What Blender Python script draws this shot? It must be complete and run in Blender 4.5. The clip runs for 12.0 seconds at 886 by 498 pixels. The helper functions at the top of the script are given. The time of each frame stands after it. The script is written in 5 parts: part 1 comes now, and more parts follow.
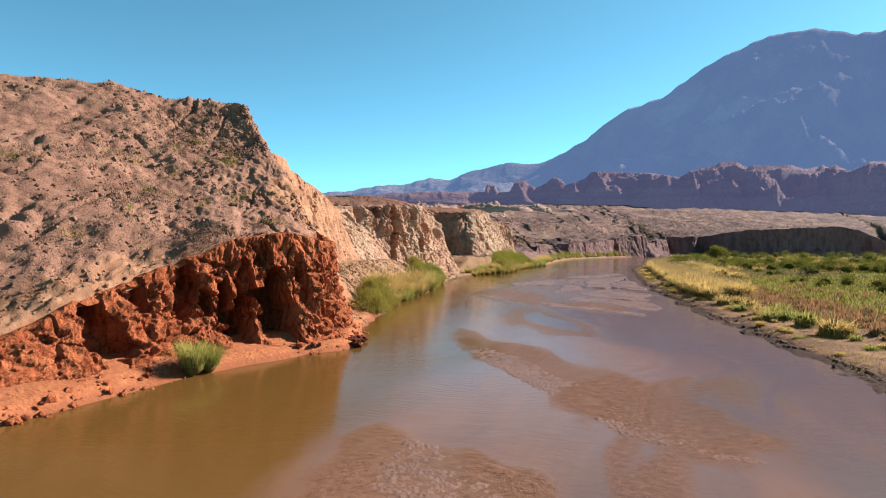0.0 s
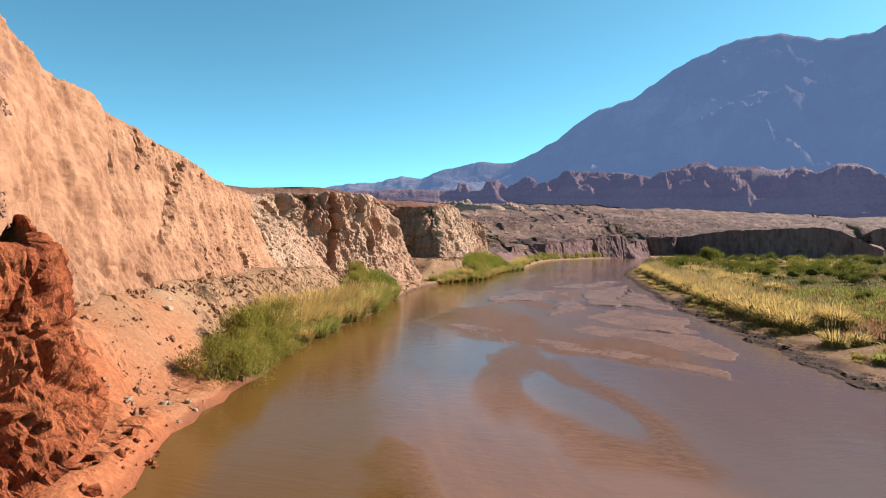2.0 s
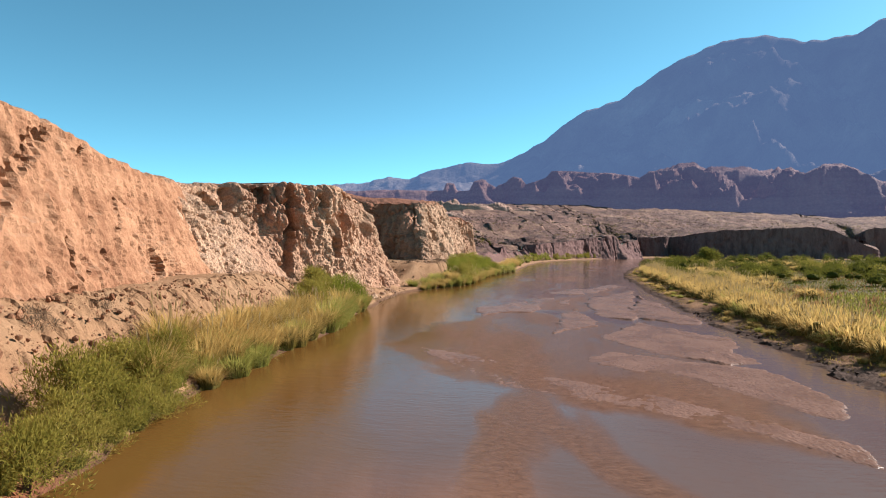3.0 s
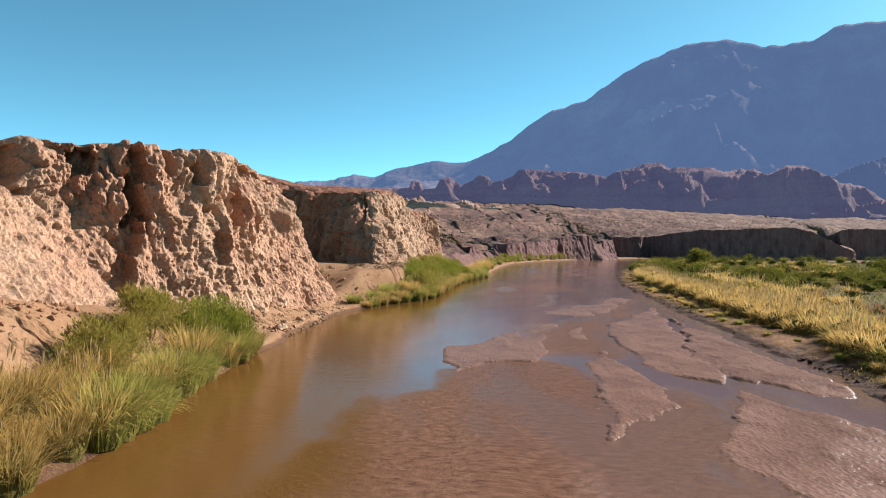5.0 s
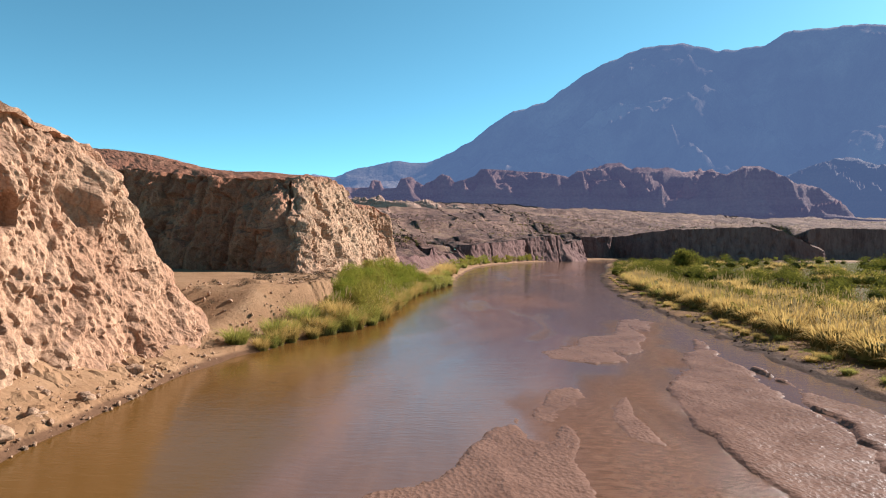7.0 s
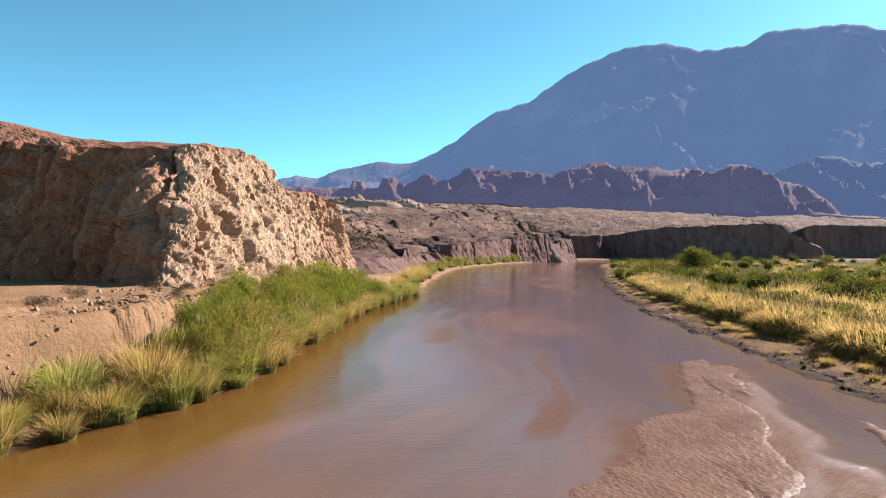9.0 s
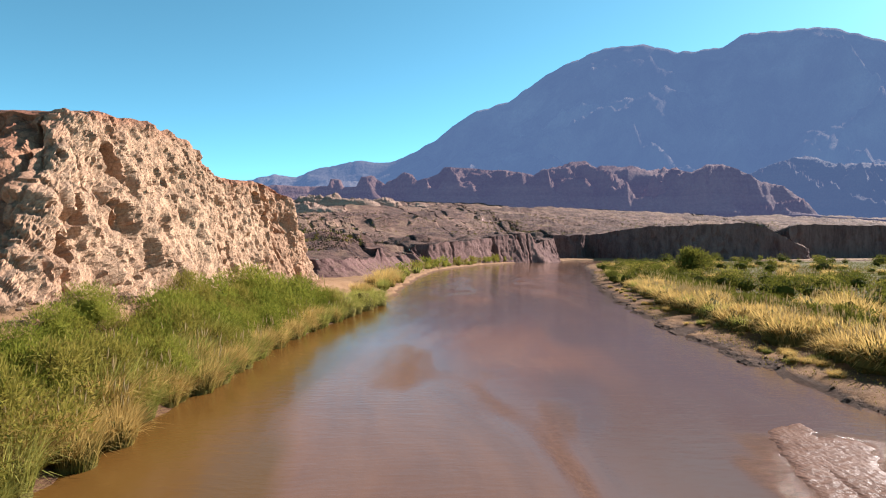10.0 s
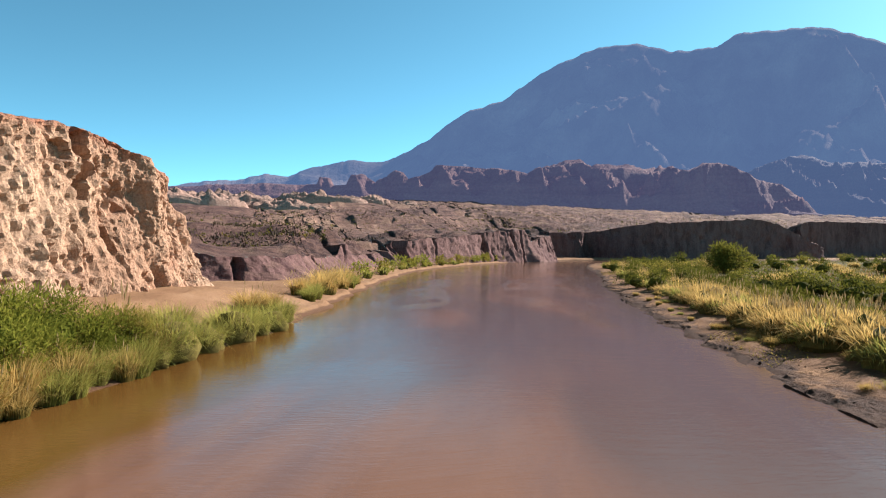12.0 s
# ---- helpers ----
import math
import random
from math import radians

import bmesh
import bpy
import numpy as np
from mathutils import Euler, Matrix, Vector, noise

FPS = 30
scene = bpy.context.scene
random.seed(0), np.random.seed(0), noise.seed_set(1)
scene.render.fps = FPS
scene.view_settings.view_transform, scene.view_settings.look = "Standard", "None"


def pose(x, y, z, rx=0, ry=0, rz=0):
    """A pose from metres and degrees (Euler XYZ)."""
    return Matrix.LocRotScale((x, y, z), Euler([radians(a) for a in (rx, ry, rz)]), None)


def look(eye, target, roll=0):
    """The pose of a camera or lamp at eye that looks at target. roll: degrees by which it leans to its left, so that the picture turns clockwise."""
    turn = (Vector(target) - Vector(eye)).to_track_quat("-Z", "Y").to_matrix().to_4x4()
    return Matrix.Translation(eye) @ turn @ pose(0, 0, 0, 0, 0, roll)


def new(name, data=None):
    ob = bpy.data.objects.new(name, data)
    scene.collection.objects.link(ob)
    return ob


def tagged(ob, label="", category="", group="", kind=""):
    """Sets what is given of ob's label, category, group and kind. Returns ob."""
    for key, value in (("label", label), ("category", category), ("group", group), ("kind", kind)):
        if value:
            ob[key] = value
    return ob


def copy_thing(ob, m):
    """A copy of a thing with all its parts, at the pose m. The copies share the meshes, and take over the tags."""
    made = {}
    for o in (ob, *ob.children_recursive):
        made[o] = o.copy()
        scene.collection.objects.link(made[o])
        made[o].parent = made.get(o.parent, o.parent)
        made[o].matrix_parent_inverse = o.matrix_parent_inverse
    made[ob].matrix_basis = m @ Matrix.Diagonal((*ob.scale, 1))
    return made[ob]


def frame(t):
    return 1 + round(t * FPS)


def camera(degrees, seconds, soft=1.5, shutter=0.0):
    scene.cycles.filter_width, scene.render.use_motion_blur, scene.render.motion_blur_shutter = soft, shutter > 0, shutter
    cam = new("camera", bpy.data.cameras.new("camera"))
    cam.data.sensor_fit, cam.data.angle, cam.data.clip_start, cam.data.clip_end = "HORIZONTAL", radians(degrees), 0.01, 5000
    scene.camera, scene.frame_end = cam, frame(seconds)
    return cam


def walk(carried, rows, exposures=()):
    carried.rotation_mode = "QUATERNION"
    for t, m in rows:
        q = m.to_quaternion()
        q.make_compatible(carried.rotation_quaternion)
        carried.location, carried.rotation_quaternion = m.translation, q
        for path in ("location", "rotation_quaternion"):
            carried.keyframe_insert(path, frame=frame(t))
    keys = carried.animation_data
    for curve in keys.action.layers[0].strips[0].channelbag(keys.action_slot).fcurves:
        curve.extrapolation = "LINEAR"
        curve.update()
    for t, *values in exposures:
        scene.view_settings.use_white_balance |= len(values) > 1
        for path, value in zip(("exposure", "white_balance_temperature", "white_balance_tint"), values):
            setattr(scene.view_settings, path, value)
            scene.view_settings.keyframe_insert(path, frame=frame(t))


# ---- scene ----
cam = camera(70.7, 12.0, 1.1)
PATH = [
    (0, (3.29, -0.586, 4.452), (3.375, 1.412, 4.439), 0.5),
    (0.5, (3.81, 3.936, 4.488), (3.909, 5.933, 4.474), 0.6),
    (1, (4.374, 8.49, 4.54), (4.491, 10.486, 4.526), 0.6),
    (1.5, (4.97, 12.941, 4.565), (5.115, 14.935, 4.551), 0.7),
    (2, (5.577, 17.454, 4.664), (5.753, 19.446, 4.649), 0.8),
    (2.5, (6.291, 21.928, 4.632), (6.492, 23.918, 4.618), 0.8),
    (3, (7.009, 26.428, 4.632), (7.224, 28.417, 4.62), 0.7),
    (5, (9.861, 44.388, 4.761), (10.184, 46.362, 4.747), 1.0),
    (5.5, (10.712, 48.716, 4.799), (11.053, 50.687, 4.786), 0.9),
    (6, (11.61, 52.922, 4.828), (11.968, 54.889, 4.816), 0.9),
    (6.5, (12.587, 56.985, 4.842), (12.988, 58.944, 4.83), 0.8),
    (7, (13.619, 61.048, 4.856), (14.062, 62.999, 4.846), 0.8),
    (9, (19.329, 77.415, 4.613), (19.819, 79.354, 4.607), 0.4),
    (9.5, (20.903, 81.565, 4.55), (21.423, 83.497, 4.545), 0.3),
    (10, (22.384, 86.507, 4.672), (22.936, 88.43, 4.665), 0.4),
    (10.5, (24.046, 91.004, 4.661), (24.614, 92.922, 4.654), 0.4),
    (11, (26.03, 95.369, 4.6), (26.594, 97.288, 4.593), 0.4),
    (11.5, (28.101, 100.017, 4.399), (28.666, 101.936, 4.393), 0.3),
    (12, (30.263, 104.584, 4.019), (30.834, 106.501, 4.013), 0.4),
]
walk(cam, [(t, look(eye, target, roll)) for t, eye, target, roll in PATH], [(0, 1.53), (1.5, 1.5), (3, 1.36), (7, 1.38), (9, 1.6), (9.5, 1.58), (10.5, 1.48), (12, 1.4)])

# ---- world, sun, exposure ----
SUN_AZ, SUN_EL = 67.0, 31.0        # degrees from +y towards +x, and above the horizon
world = bpy.data.worlds.new("sky_world")
scene.world = world
world.use_nodes = True
wn = world.node_tree
wn.nodes.clear()
sky = wn.nodes.new("ShaderNodeTexSky")
sky.sky_type = "NISHITA"
sky.sun_disc = False
sky.sun_elevation, sky.sun_rotation = radians(SUN_EL), radians(SUN_AZ)
sky.altitude, sky.air_density, sky.dust_density, sky.ozone_density = 1600, 0.5, 0.5, 0.8
bgn = wn.nodes.new("ShaderNodeBackground")
bgn.inputs["Strength"].default_value = 0.107
won = wn.nodes.new("ShaderNodeOutputWorld")
tint = wn.nodes.new("ShaderNodeMix")
tint.data_type, tint.blend_type = "RGBA", "MULTIPLY"
tint.inputs[0].default_value = 1.0
tint.inputs[7].default_value = (0.54, 1.0, 0.85, 1)
wn.links.new(sky.outputs[0], tint.inputs[6])
wn.links.new(tint.outputs[2], bgn.inputs[0])
wn.links.new(bgn.outputs[0], won.inputs[0])
sun_data = bpy.data.lights.new("sun", "SUN")
sun_data.energy, sun_data.angle, sun_data.color = 5.0, radians(0.53), (1.0, 0.97, 0.95)
sun = new("sun", sun_data)
az, el = radians(SUN_AZ), radians(SUN_EL)
SUN_DIR = Vector((math.sin(az) * math.cos(el), math.cos(az) * math.cos(el), math.sin(el)))
sun.matrix_world = look(SUN_DIR * 300, (0, 0, 0))


# ---- noise on arrays ----
def _hash(i, j, k, seed):
    h = (i * 374761393 + j * 668265263 + k * 2147483647 + seed * 974634777) & 0xFFFFFFFF
    h = ((h ^ (h >> 13)) * 1274126177) & 0xFFFFFFFF
    h = ((h ^ (h >> 16)) * 2246822519) & 0xFFFFFFFF
    return ((h ^ (h >> 15)) & 0xFFFFFF) / 0xFFFFFF


def vn(p, seed=0):
    """Smooth value noise in -1..1 at the points p (..., 3)."""
    p = np.asarray(p, float)
    c = np.floor(p).astype(np.int64)
    f = p - c
    f = f * f * f * (f * (f * 6 - 15) + 10)
    out = np.zeros(p.shape[:-1])
    for a in (0, 1):
        for b in (0, 1):
            for d in (0, 1):
                w = (f[..., 0] if a else 1 - f[..., 0]) * (f[..., 1] if b else 1 - f[..., 1]) * (f[..., 2] if d else 1 - f[..., 2])
                out += w * _hash(c[..., 0] + a, c[..., 1] + b, c[..., 2] + d, seed)
    return out * 2 - 1


def fbm(p, octaves=4, seed=0, gain=0.5, ridged=False):
    p, out, amp = np.asarray(p, float), 0, 1.0
    for o in range(octaves):
        n = vn(p * 2.03**o + 17.3 * o, seed + o)
        out = out + amp * ((1 - 2 * np.abs(n)) if ridged else n)
        amp *= gain
    return out


def cells(p, seed=0):
    """Distance to the nearest and the second nearest of scattered points."""
    p = np.asarray(p, float)
    c = np.floor(p).astype(np.int64)
    near, second = np.full(p.shape[:-1], 9.0), np.full(p.shape[:-1], 9.0)
    for a in (-1, 0, 1):
        for b in (-1, 0, 1):
            for d in (-1, 0, 1):
                q = [c[..., 0] + a, c[..., 1] + b, c[..., 2] + d]
                at = np.stack([q[n] + _hash(*q, seed + 11 * n) for n in range(3)], -1)
                dist = np.linalg.norm(at - p, axis=-1)
                second = np.minimum(second, np.maximum(dist, near))
                near = np.minimum(near, dist)
    return near, second


def chips(p, seed=0):
    """A random level in -1..1 for each of scattered cells: blocks with sharp edges."""
    p = np.asarray(p, float)
    c = np.floor(p).astype(np.int64)
    near, level = np.full(p.shape[:-1], 9.0), np.zeros(p.shape[:-1])
    for a in (-1, 0, 1):
        for b in (-1, 0, 1):
            for d in (-1, 0, 1):
                q = [c[..., 0] + a, c[..., 1] + b, c[..., 2] + d]
                at = np.stack([q[n] + _hash(*q, seed + 11 * n) for n in range(3)], -1)
                dist = np.linalg.norm(at - p, axis=-1)
                level = np.where(dist < near, _hash(*q, seed + 77) * 2 - 1, level)
                near = np.minimum(near, dist)
    return level


def smooth(a, b, x):
    t = np.clip((x - a) / (b - a), 0, 1)
    return t * t * (3 - 2 * t)


def spline(points, count=None, step=None):
    """Points along a Catmull-Rom curve, evenly by length."""
    p = np.array(points, float)
    p = np.vstack([2 * p[0] - p[1], p, 2 * p[-1] - p[-2]])
    dense = []
    for n in range(1, len(p) - 2):
        t = np.linspace(0, 1, 24, endpoint=False)[:, None]
        a, b, c, d = p[n - 1 : n + 3]
        dense.append(0.5 * (2 * b + (c - a) * t + (2 * a - 5 * b + 4 * c - d) * t**2 + (3 * b - a - 3 * c + d) * t**3))
    dense = np.vstack(dense + [p[-2][None]])
    run = np.r_[0, np.cumsum(np.linalg.norm(np.diff(dense, axis=0), axis=1))]
    count = count or max(3, int(run[-1] / step))
    at = np.linspace(0, run[-1], count)
    return np.stack([np.interp(at, run, dense[:, k]) for k in range(p.shape[1])], 1)


def by_station(points, count):
    """The same, evenly by station, so that rows of one loft keep together."""
    p = np.array(points, float)
    p = np.vstack([2 * p[0] - p[1], p, 2 * p[-1] - p[-2]])
    u = np.linspace(0, len(p) - 3 - 1e-9, count)
    n, t = u.astype(int) + 1, (u - u.astype(int))[:, None]
    a, b, c, d = p[n - 1], p[n], p[n + 1], p[n + 2]
    return 0.5 * (2 * b + (c - a) * t + (2 * a - 5 * b + 4 * c - d) * t**2 + (3 * b - a - 3 * c + d) * t**3)


# ---- meshes ----
def raw_mesh(name, verts, faces, mat, shade=True):
    me = bpy.data.meshes.new(name)
    me.from_pydata([tuple(v) for v in np.asarray(verts).tolist()], [], [tuple(f) for f in (faces.tolist() if hasattr(faces, "tolist") else faces)])
    me.polygons.foreach_set("use_smooth", [shade] * len(me.polygons))
    me.materials.append(mat)
    me.update()
    return me


def grid_faces(nu, nv):
    a = (np.arange(nu - 1)[:, None] * nv + np.arange(nv - 1)[None]).ravel()
    return np.stack([a, a + nv, a + nv + 1, a + 1], 1)


def grid_mesh(name, P, mat, shade=True):
    nu, nv = P.shape[:2]
    return raw_mesh(name, P.reshape(-1, 3), grid_faces(nu, nv), mat, shade)


def normals(P):
    n = np.cross(np.gradient(P, axis=0), np.gradient(P, axis=1))
    return n / np.maximum(np.linalg.norm(n, axis=-1, keepdims=True), 1e-9)


def part(name, me, parent, label=""):
    ob = new(name, me)
    ob.parent = parent
    if label:
        ob["label"] = label
    return ob


# ---- materials ----
def material(name):
    m = bpy.data.materials.new(name)
    m.use_nodes = True
    nt = m.node_tree
    return m, nt, nt.nodes["Principled BSDF"], nt.nodes["Material Output"]


def tex(nt, scale, detail=6.0, rough=0.6, stretch=(1, 1, 1), kind="ShaderNodeTexNoise", coords="Object"):
    tc = nt.nodes.new("ShaderNodeTexCoord")
    mp = nt.nodes.new("ShaderNodeMapping")
    mp.inputs["Scale"].default_value = stretch
    nt.links.new(tc.outputs[coords], mp.inputs[0])
    t = nt.nodes.new(kind)
    t.inputs["Scale"].default_value = scale
    if kind == "ShaderNodeTexNoise":
        t.inputs["Detail"].default_value, t.inputs["Roughness"].default_value = detail, rough
    nt.links.new(mp.outputs[0], t.inputs["Vector"])
    return t


def ramp(nt, source, stops):
    r = nt.nodes.new("ShaderNodeValToRGB")
    while len(r.color_ramp.elements) < len(stops):
        r.color_ramp.elements.new(0.5)
    for e, (at, c) in zip(r.color_ramp.elements, stops):
        e.position, e.color = at, (*c, 1) if len(c) == 3 else c
    nt.links.new(source, r.inputs[0])
    return r.outputs[0]


def mixed(nt, fac, a, b, mode="MIX"):
    m = nt.nodes.new("ShaderNodeMix")
    m.data_type, m.blend_type = "RGBA", mode
    for s, v in ((m.inputs[0], fac), (m.inputs[6], a), (m.inputs[7], b)):
        if isinstance(v, (int, float)):
            s.default_value = v
        elif isinstance(v, tuple):
            s.default_value = (*v, 1)
        else:
            nt.links.new(v, s)
    return m.outputs[2]


def maths(nt, op, a, b=None, clamp=False):
    m = nt.nodes.new("ShaderNodeMath")
    m.operation, m.use_clamp = op, clamp
    for n, v in enumerate((a, b)):
        if v is None:
            continue
        if isinstance(v, (int, float)):
            m.inputs[n].default_value = v
        else:
            nt.links.new(v, m.inputs[n])
    return m.outputs[0]


def bump(nt, height, strength, distance, before=None):
    b = nt.nodes.new("ShaderNodeBump")
    b.inputs["Strength"].default_value, b.inputs["Distance"].default_value = strength, distance
    nt.links.new(height, b.inputs["Height"])
    if before is not None:
        nt.links.new(before, b.inputs["Normal"])
    return b.outputs[0]


def normal_z(nt):
    g = nt.nodes.new("ShaderNodeNewGeometry")
    s = nt.nodes.new("ShaderNodeSeparateXYZ")
    nt.links.new(g.outputs["Normal"], s.inputs[0])
    return s.outputs["Z"]


def attribute_position(nt):
    return nt.nodes.new("ShaderNodeTexCoord").outputs["Object"]


def rock_material(name, dark, mid, light, flat=None, scale=1.0, streak=0.35, relief=0.25, strata=0.0, crack=0.0, ruddy=None):
    """Crumbling rock or hard clay: blotches, streaks down the face, grit; flat: the colour of what lies on level parts."""
    m, nt, bsdf, _ = material(name)
    big = tex(nt, 0.22 * scale, 5, 0.6)
    fine = tex(nt, 7.5 * scale, 7, 0.7)
    run = tex(nt, 1.5 * scale, 7, 0.7, stretch=(1, 1, 0.2))
    col = ramp(nt, fine.outputs[0], [(0.37, dark), (0.49, mid), (0.63, light)])
    col = mixed(nt, 0.4, col, ramp(nt, big.outputs[0], [(0.35, dark), (0.5, mid), (0.65, light)]))
    col = mixed(nt, streak, col, ramp(nt, run.outputs[0], [(0.36, dark), (0.6, light)]))
    if strata:
        bands = tex(nt, 1.5 * scale, 3, 0.6, stretch=(0.06, 0.06, 1.0))
        col = mixed(nt, strata, col, ramp(nt, bands.outputs[0], [(0.4, dark), (0.6, light)]))
    if flat:
        f1 = tex(nt, 3.5 * scale, 6, 0.7)
        fcol = ramp(nt, f1.outputs[0], [(0.35, flat[0]), (0.65, flat[1])])
        edge = maths(nt, "ADD", normal_z(nt), maths(nt, "MULTIPLY", maths(nt, "SUBTRACT", big.outputs[0], 0.5), 0.7))
        col = mixed(nt, ramp(nt, edge, [(0.62, (0, 0, 0)), (0.8, (1, 1, 1))]), col, fcol)
    if ruddy:
        col = mixed(nt, attribute(nt, "ruddy"), col, mixed(nt, 1.0, col, ruddy, "MULTIPLY"))
    if crack:
        warp = mixed(nt, 0.22, attribute_position(nt), tex(nt, 2.0 * scale, 4, 0.6).outputs["Color"], "ADD")
        gap = nt.nodes.new("ShaderNodeTexVoronoi")
        gap.feature = "DISTANCE_TO_EDGE"
        gap.inputs["Scale"].default_value = 1.9
        mp = nt.nodes.new("ShaderNodeMapping")
        mp.inputs["Scale"].default_value = (1.0, 1.0, 0.5)
        nt.links.new(warp, mp.inputs[0])
        nt.links.new(mp.outputs[0], gap.inputs["Vector"])
        # Shade down in the cracks, painted as thin dark lines.
        seam_shade = ramp(nt, gap.outputs["Distance"], [(0.0, (1, 1, 1)), (0.05, (0, 0, 0))])
        col = mixed(nt, maths(nt, "MULTIPLY", seam_shade, 0.6 * crack), col, tuple(0.45 * c for c in dark))
    nt.links.new(col, bsdf.inputs["Base Color"])
    bsdf.inputs["Roughness"].default_value = 0.95
    bsdf.inputs["Specular IOR Level"].default_value = 0.06
    n1 = bump(nt, run.outputs[0], 0.8, relief * 0.8)
    chipped = tex(nt, 3.6 * scale, kind="ShaderNodeTexVoronoi")
    n1 = bump(nt, chipped.outputs["Color"], 0.2, relief * 0.5, n1)
    if crack:
        n1 = bump(nt, maths(nt, "MINIMUM", gap.outputs["Distance"], 0.12), crack, 0.5, n1)
    nt.links.new(bump(nt, fine.outputs[0], 1.0, relief * 0.6, n1), bsdf.inputs["Normal"])
    return m


def attribute(nt, name, output="Fac"):
    a = nt.nodes.new("ShaderNodeAttribute")
    a.attribute_name = name
    return a.outputs[output]


def leaf_material(name, colours, translucent=0.35, rough=0.9, tip=None, amount=0.8):
    """Blades and leaves: each its own tint, letting some light through; tip: the colour towards which blades dry out from their base."""
    m, nt, bsdf, out = material(name)
    g = nt.nodes.new("ShaderNodeNewGeometry")
    oi = nt.nodes.new("ShaderNodeObjectInfo")
    v = maths(nt, "ADD", maths(nt, "MULTIPLY", g.outputs["Random Per Island"], 0.6), maths(nt, "MULTIPLY", oi.outputs["Random"], 0.4))
    col = ramp(nt, v, colours)
    if tip:
        dry = maths(nt, "MULTIPLY", maths(nt, "ADD", attribute(nt, "along"), maths(nt, "MULTIPLY", maths(nt, "SUBTRACT", v, 0.5), 0.7)), amount, True)
        col = mixed(nt, dry, col, tip)
    nt.links.new(col, bsdf.inputs["Base Color"])
    bsdf.inputs["Roughness"].default_value = rough
    bsdf.inputs["Specular IOR Level"].default_value = 0.03
    tr = nt.nodes.new("ShaderNodeBsdfTranslucent")
    nt.links.new(col, tr.inputs[0])
    mx = nt.nodes.new("ShaderNodeMixShader")
    mx.inputs[0].default_value = translucent
    nt.links.new(bsdf.outputs[0], mx.inputs[1])
    nt.links.new(tr.outputs[0], mx.inputs[2])
    nt.links.new(mx.outputs[0], out.inputs[0])
    return m


RED = rock_material("red_clay_rock", (0.105, 0.017, 0.007), (0.295, 0.063, 0.024), (0.52, 0.165, 0.068), scale=1.8, streak=0.45, relief=0.2, crack=1.0)
HILL = rock_material("rubble_hillside", (0.094, 0.043, 0.03), (0.195, 0.093, 0.06), (0.315, 0.163, 0.104), scale=1.7, streak=0.1, relief=0.08)


def sandy_patches():
    """Bare sand where the hill's stone cover has slid off: by the vertex layer "sand"."""
    nt = HILL.node_tree
    bsdf = nt.nodes["Principled BSDF"]
    cover = bsdf.inputs["Base Color"].links[0].from_socket
    a = tex(nt, 2.2, 7, 0.7)
    sand = ramp(nt, a.outputs[0], [(0.35, (0.17, 0.072, 0.037)), (0.65, (0.34, 0.168, 0.093))])
    runs = tex(nt, 1.2, 7, 0.7, stretch=(1, 1, 0.2))
    sand = mixed(nt, 0.5, sand, ramp(nt, runs.outputs[0], [(0.36, (0.13, 0.052, 0.027)), (0.6, (0.37, 0.19, 0.107))]))
    bare = nt.nodes.new("ShaderNodeAttribute")
    bare.attribute_name = "sand"
    edge = maths(nt, "ADD", bare.outputs["Fac"], maths(nt, "MULTIPLY", maths(nt, "SUBTRACT", a.outputs[0], 0.5), 1.1))
    nt.links.new(mixed(nt, ramp(nt, edge, [(0.38, (0, 0, 0)), (0.62, (1, 1, 1))]), cover, sand), bsdf.inputs["Base Color"])


sandy_patches()
SAND_WALL = rock_material("sandy_clay_wall", (0.13, 0.05, 0.026), (0.265, 0.118, 0.061), (0.39, 0.203, 0.115), flat=((0.202, 0.104, 0.0589), (0.289, 0.157, 0.0943)), scale=0.8, streak=0.5, relief=0.16, strata=0.25)
BADLAND = rock_material("pink_badland_rock", (0.185, 0.1, 0.062), (0.385, 0.226, 0.139), (0.53, 0.341, 0.222), flat=((0.22, 0.13, 0.085), (0.37, 0.232, 0.155)), scale=0.9, streak=0.25, relief=0.16, crack=0.4, ruddy=(0.85, 0.58, 0.54))
TERRACE = rock_material("terrace_clay", (0.055, 0.027, 0.027), (0.13, 0.066, 0.06), (0.23, 0.128, 0.108), flat=((0.09, 0.046, 0.04), (0.19, 0.108, 0.084)), scale=0.35, streak=0.4, relief=0.3)
# Base colours lightened to stand in for haze.
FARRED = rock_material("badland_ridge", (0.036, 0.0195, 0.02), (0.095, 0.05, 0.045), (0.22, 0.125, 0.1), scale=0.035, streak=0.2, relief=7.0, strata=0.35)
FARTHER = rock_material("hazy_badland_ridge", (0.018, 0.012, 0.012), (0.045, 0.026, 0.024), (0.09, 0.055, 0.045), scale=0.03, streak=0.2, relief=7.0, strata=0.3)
# Haze before the far ridges, painted in as a bluish glow.
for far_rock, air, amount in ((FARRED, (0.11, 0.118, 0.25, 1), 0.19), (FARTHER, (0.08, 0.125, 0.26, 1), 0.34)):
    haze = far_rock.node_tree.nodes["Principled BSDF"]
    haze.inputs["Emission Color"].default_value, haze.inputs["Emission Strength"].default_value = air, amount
DARKROCK = rock_material("dark_stone", (0.045, 0.027, 0.021), (0.09, 0.054, 0.039), (0.15, 0.09, 0.063), scale=3, streak=0.0, relief=0.05)
OUTCROP = rock_material("outcrop_rock", (0.15, 0.082, 0.064), (0.3, 0.175, 0.132), (0.45, 0.285, 0.216), scale=0.12, streak=0.1, relief=1.2, strata=0.3)
WETRED = rock_material("wet_red_clay", (0.035, 0.009, 0.006), (0.075, 0.019, 0.011), (0.14, 0.04, 0.022), scale=3, streak=0.0, relief=0.06)
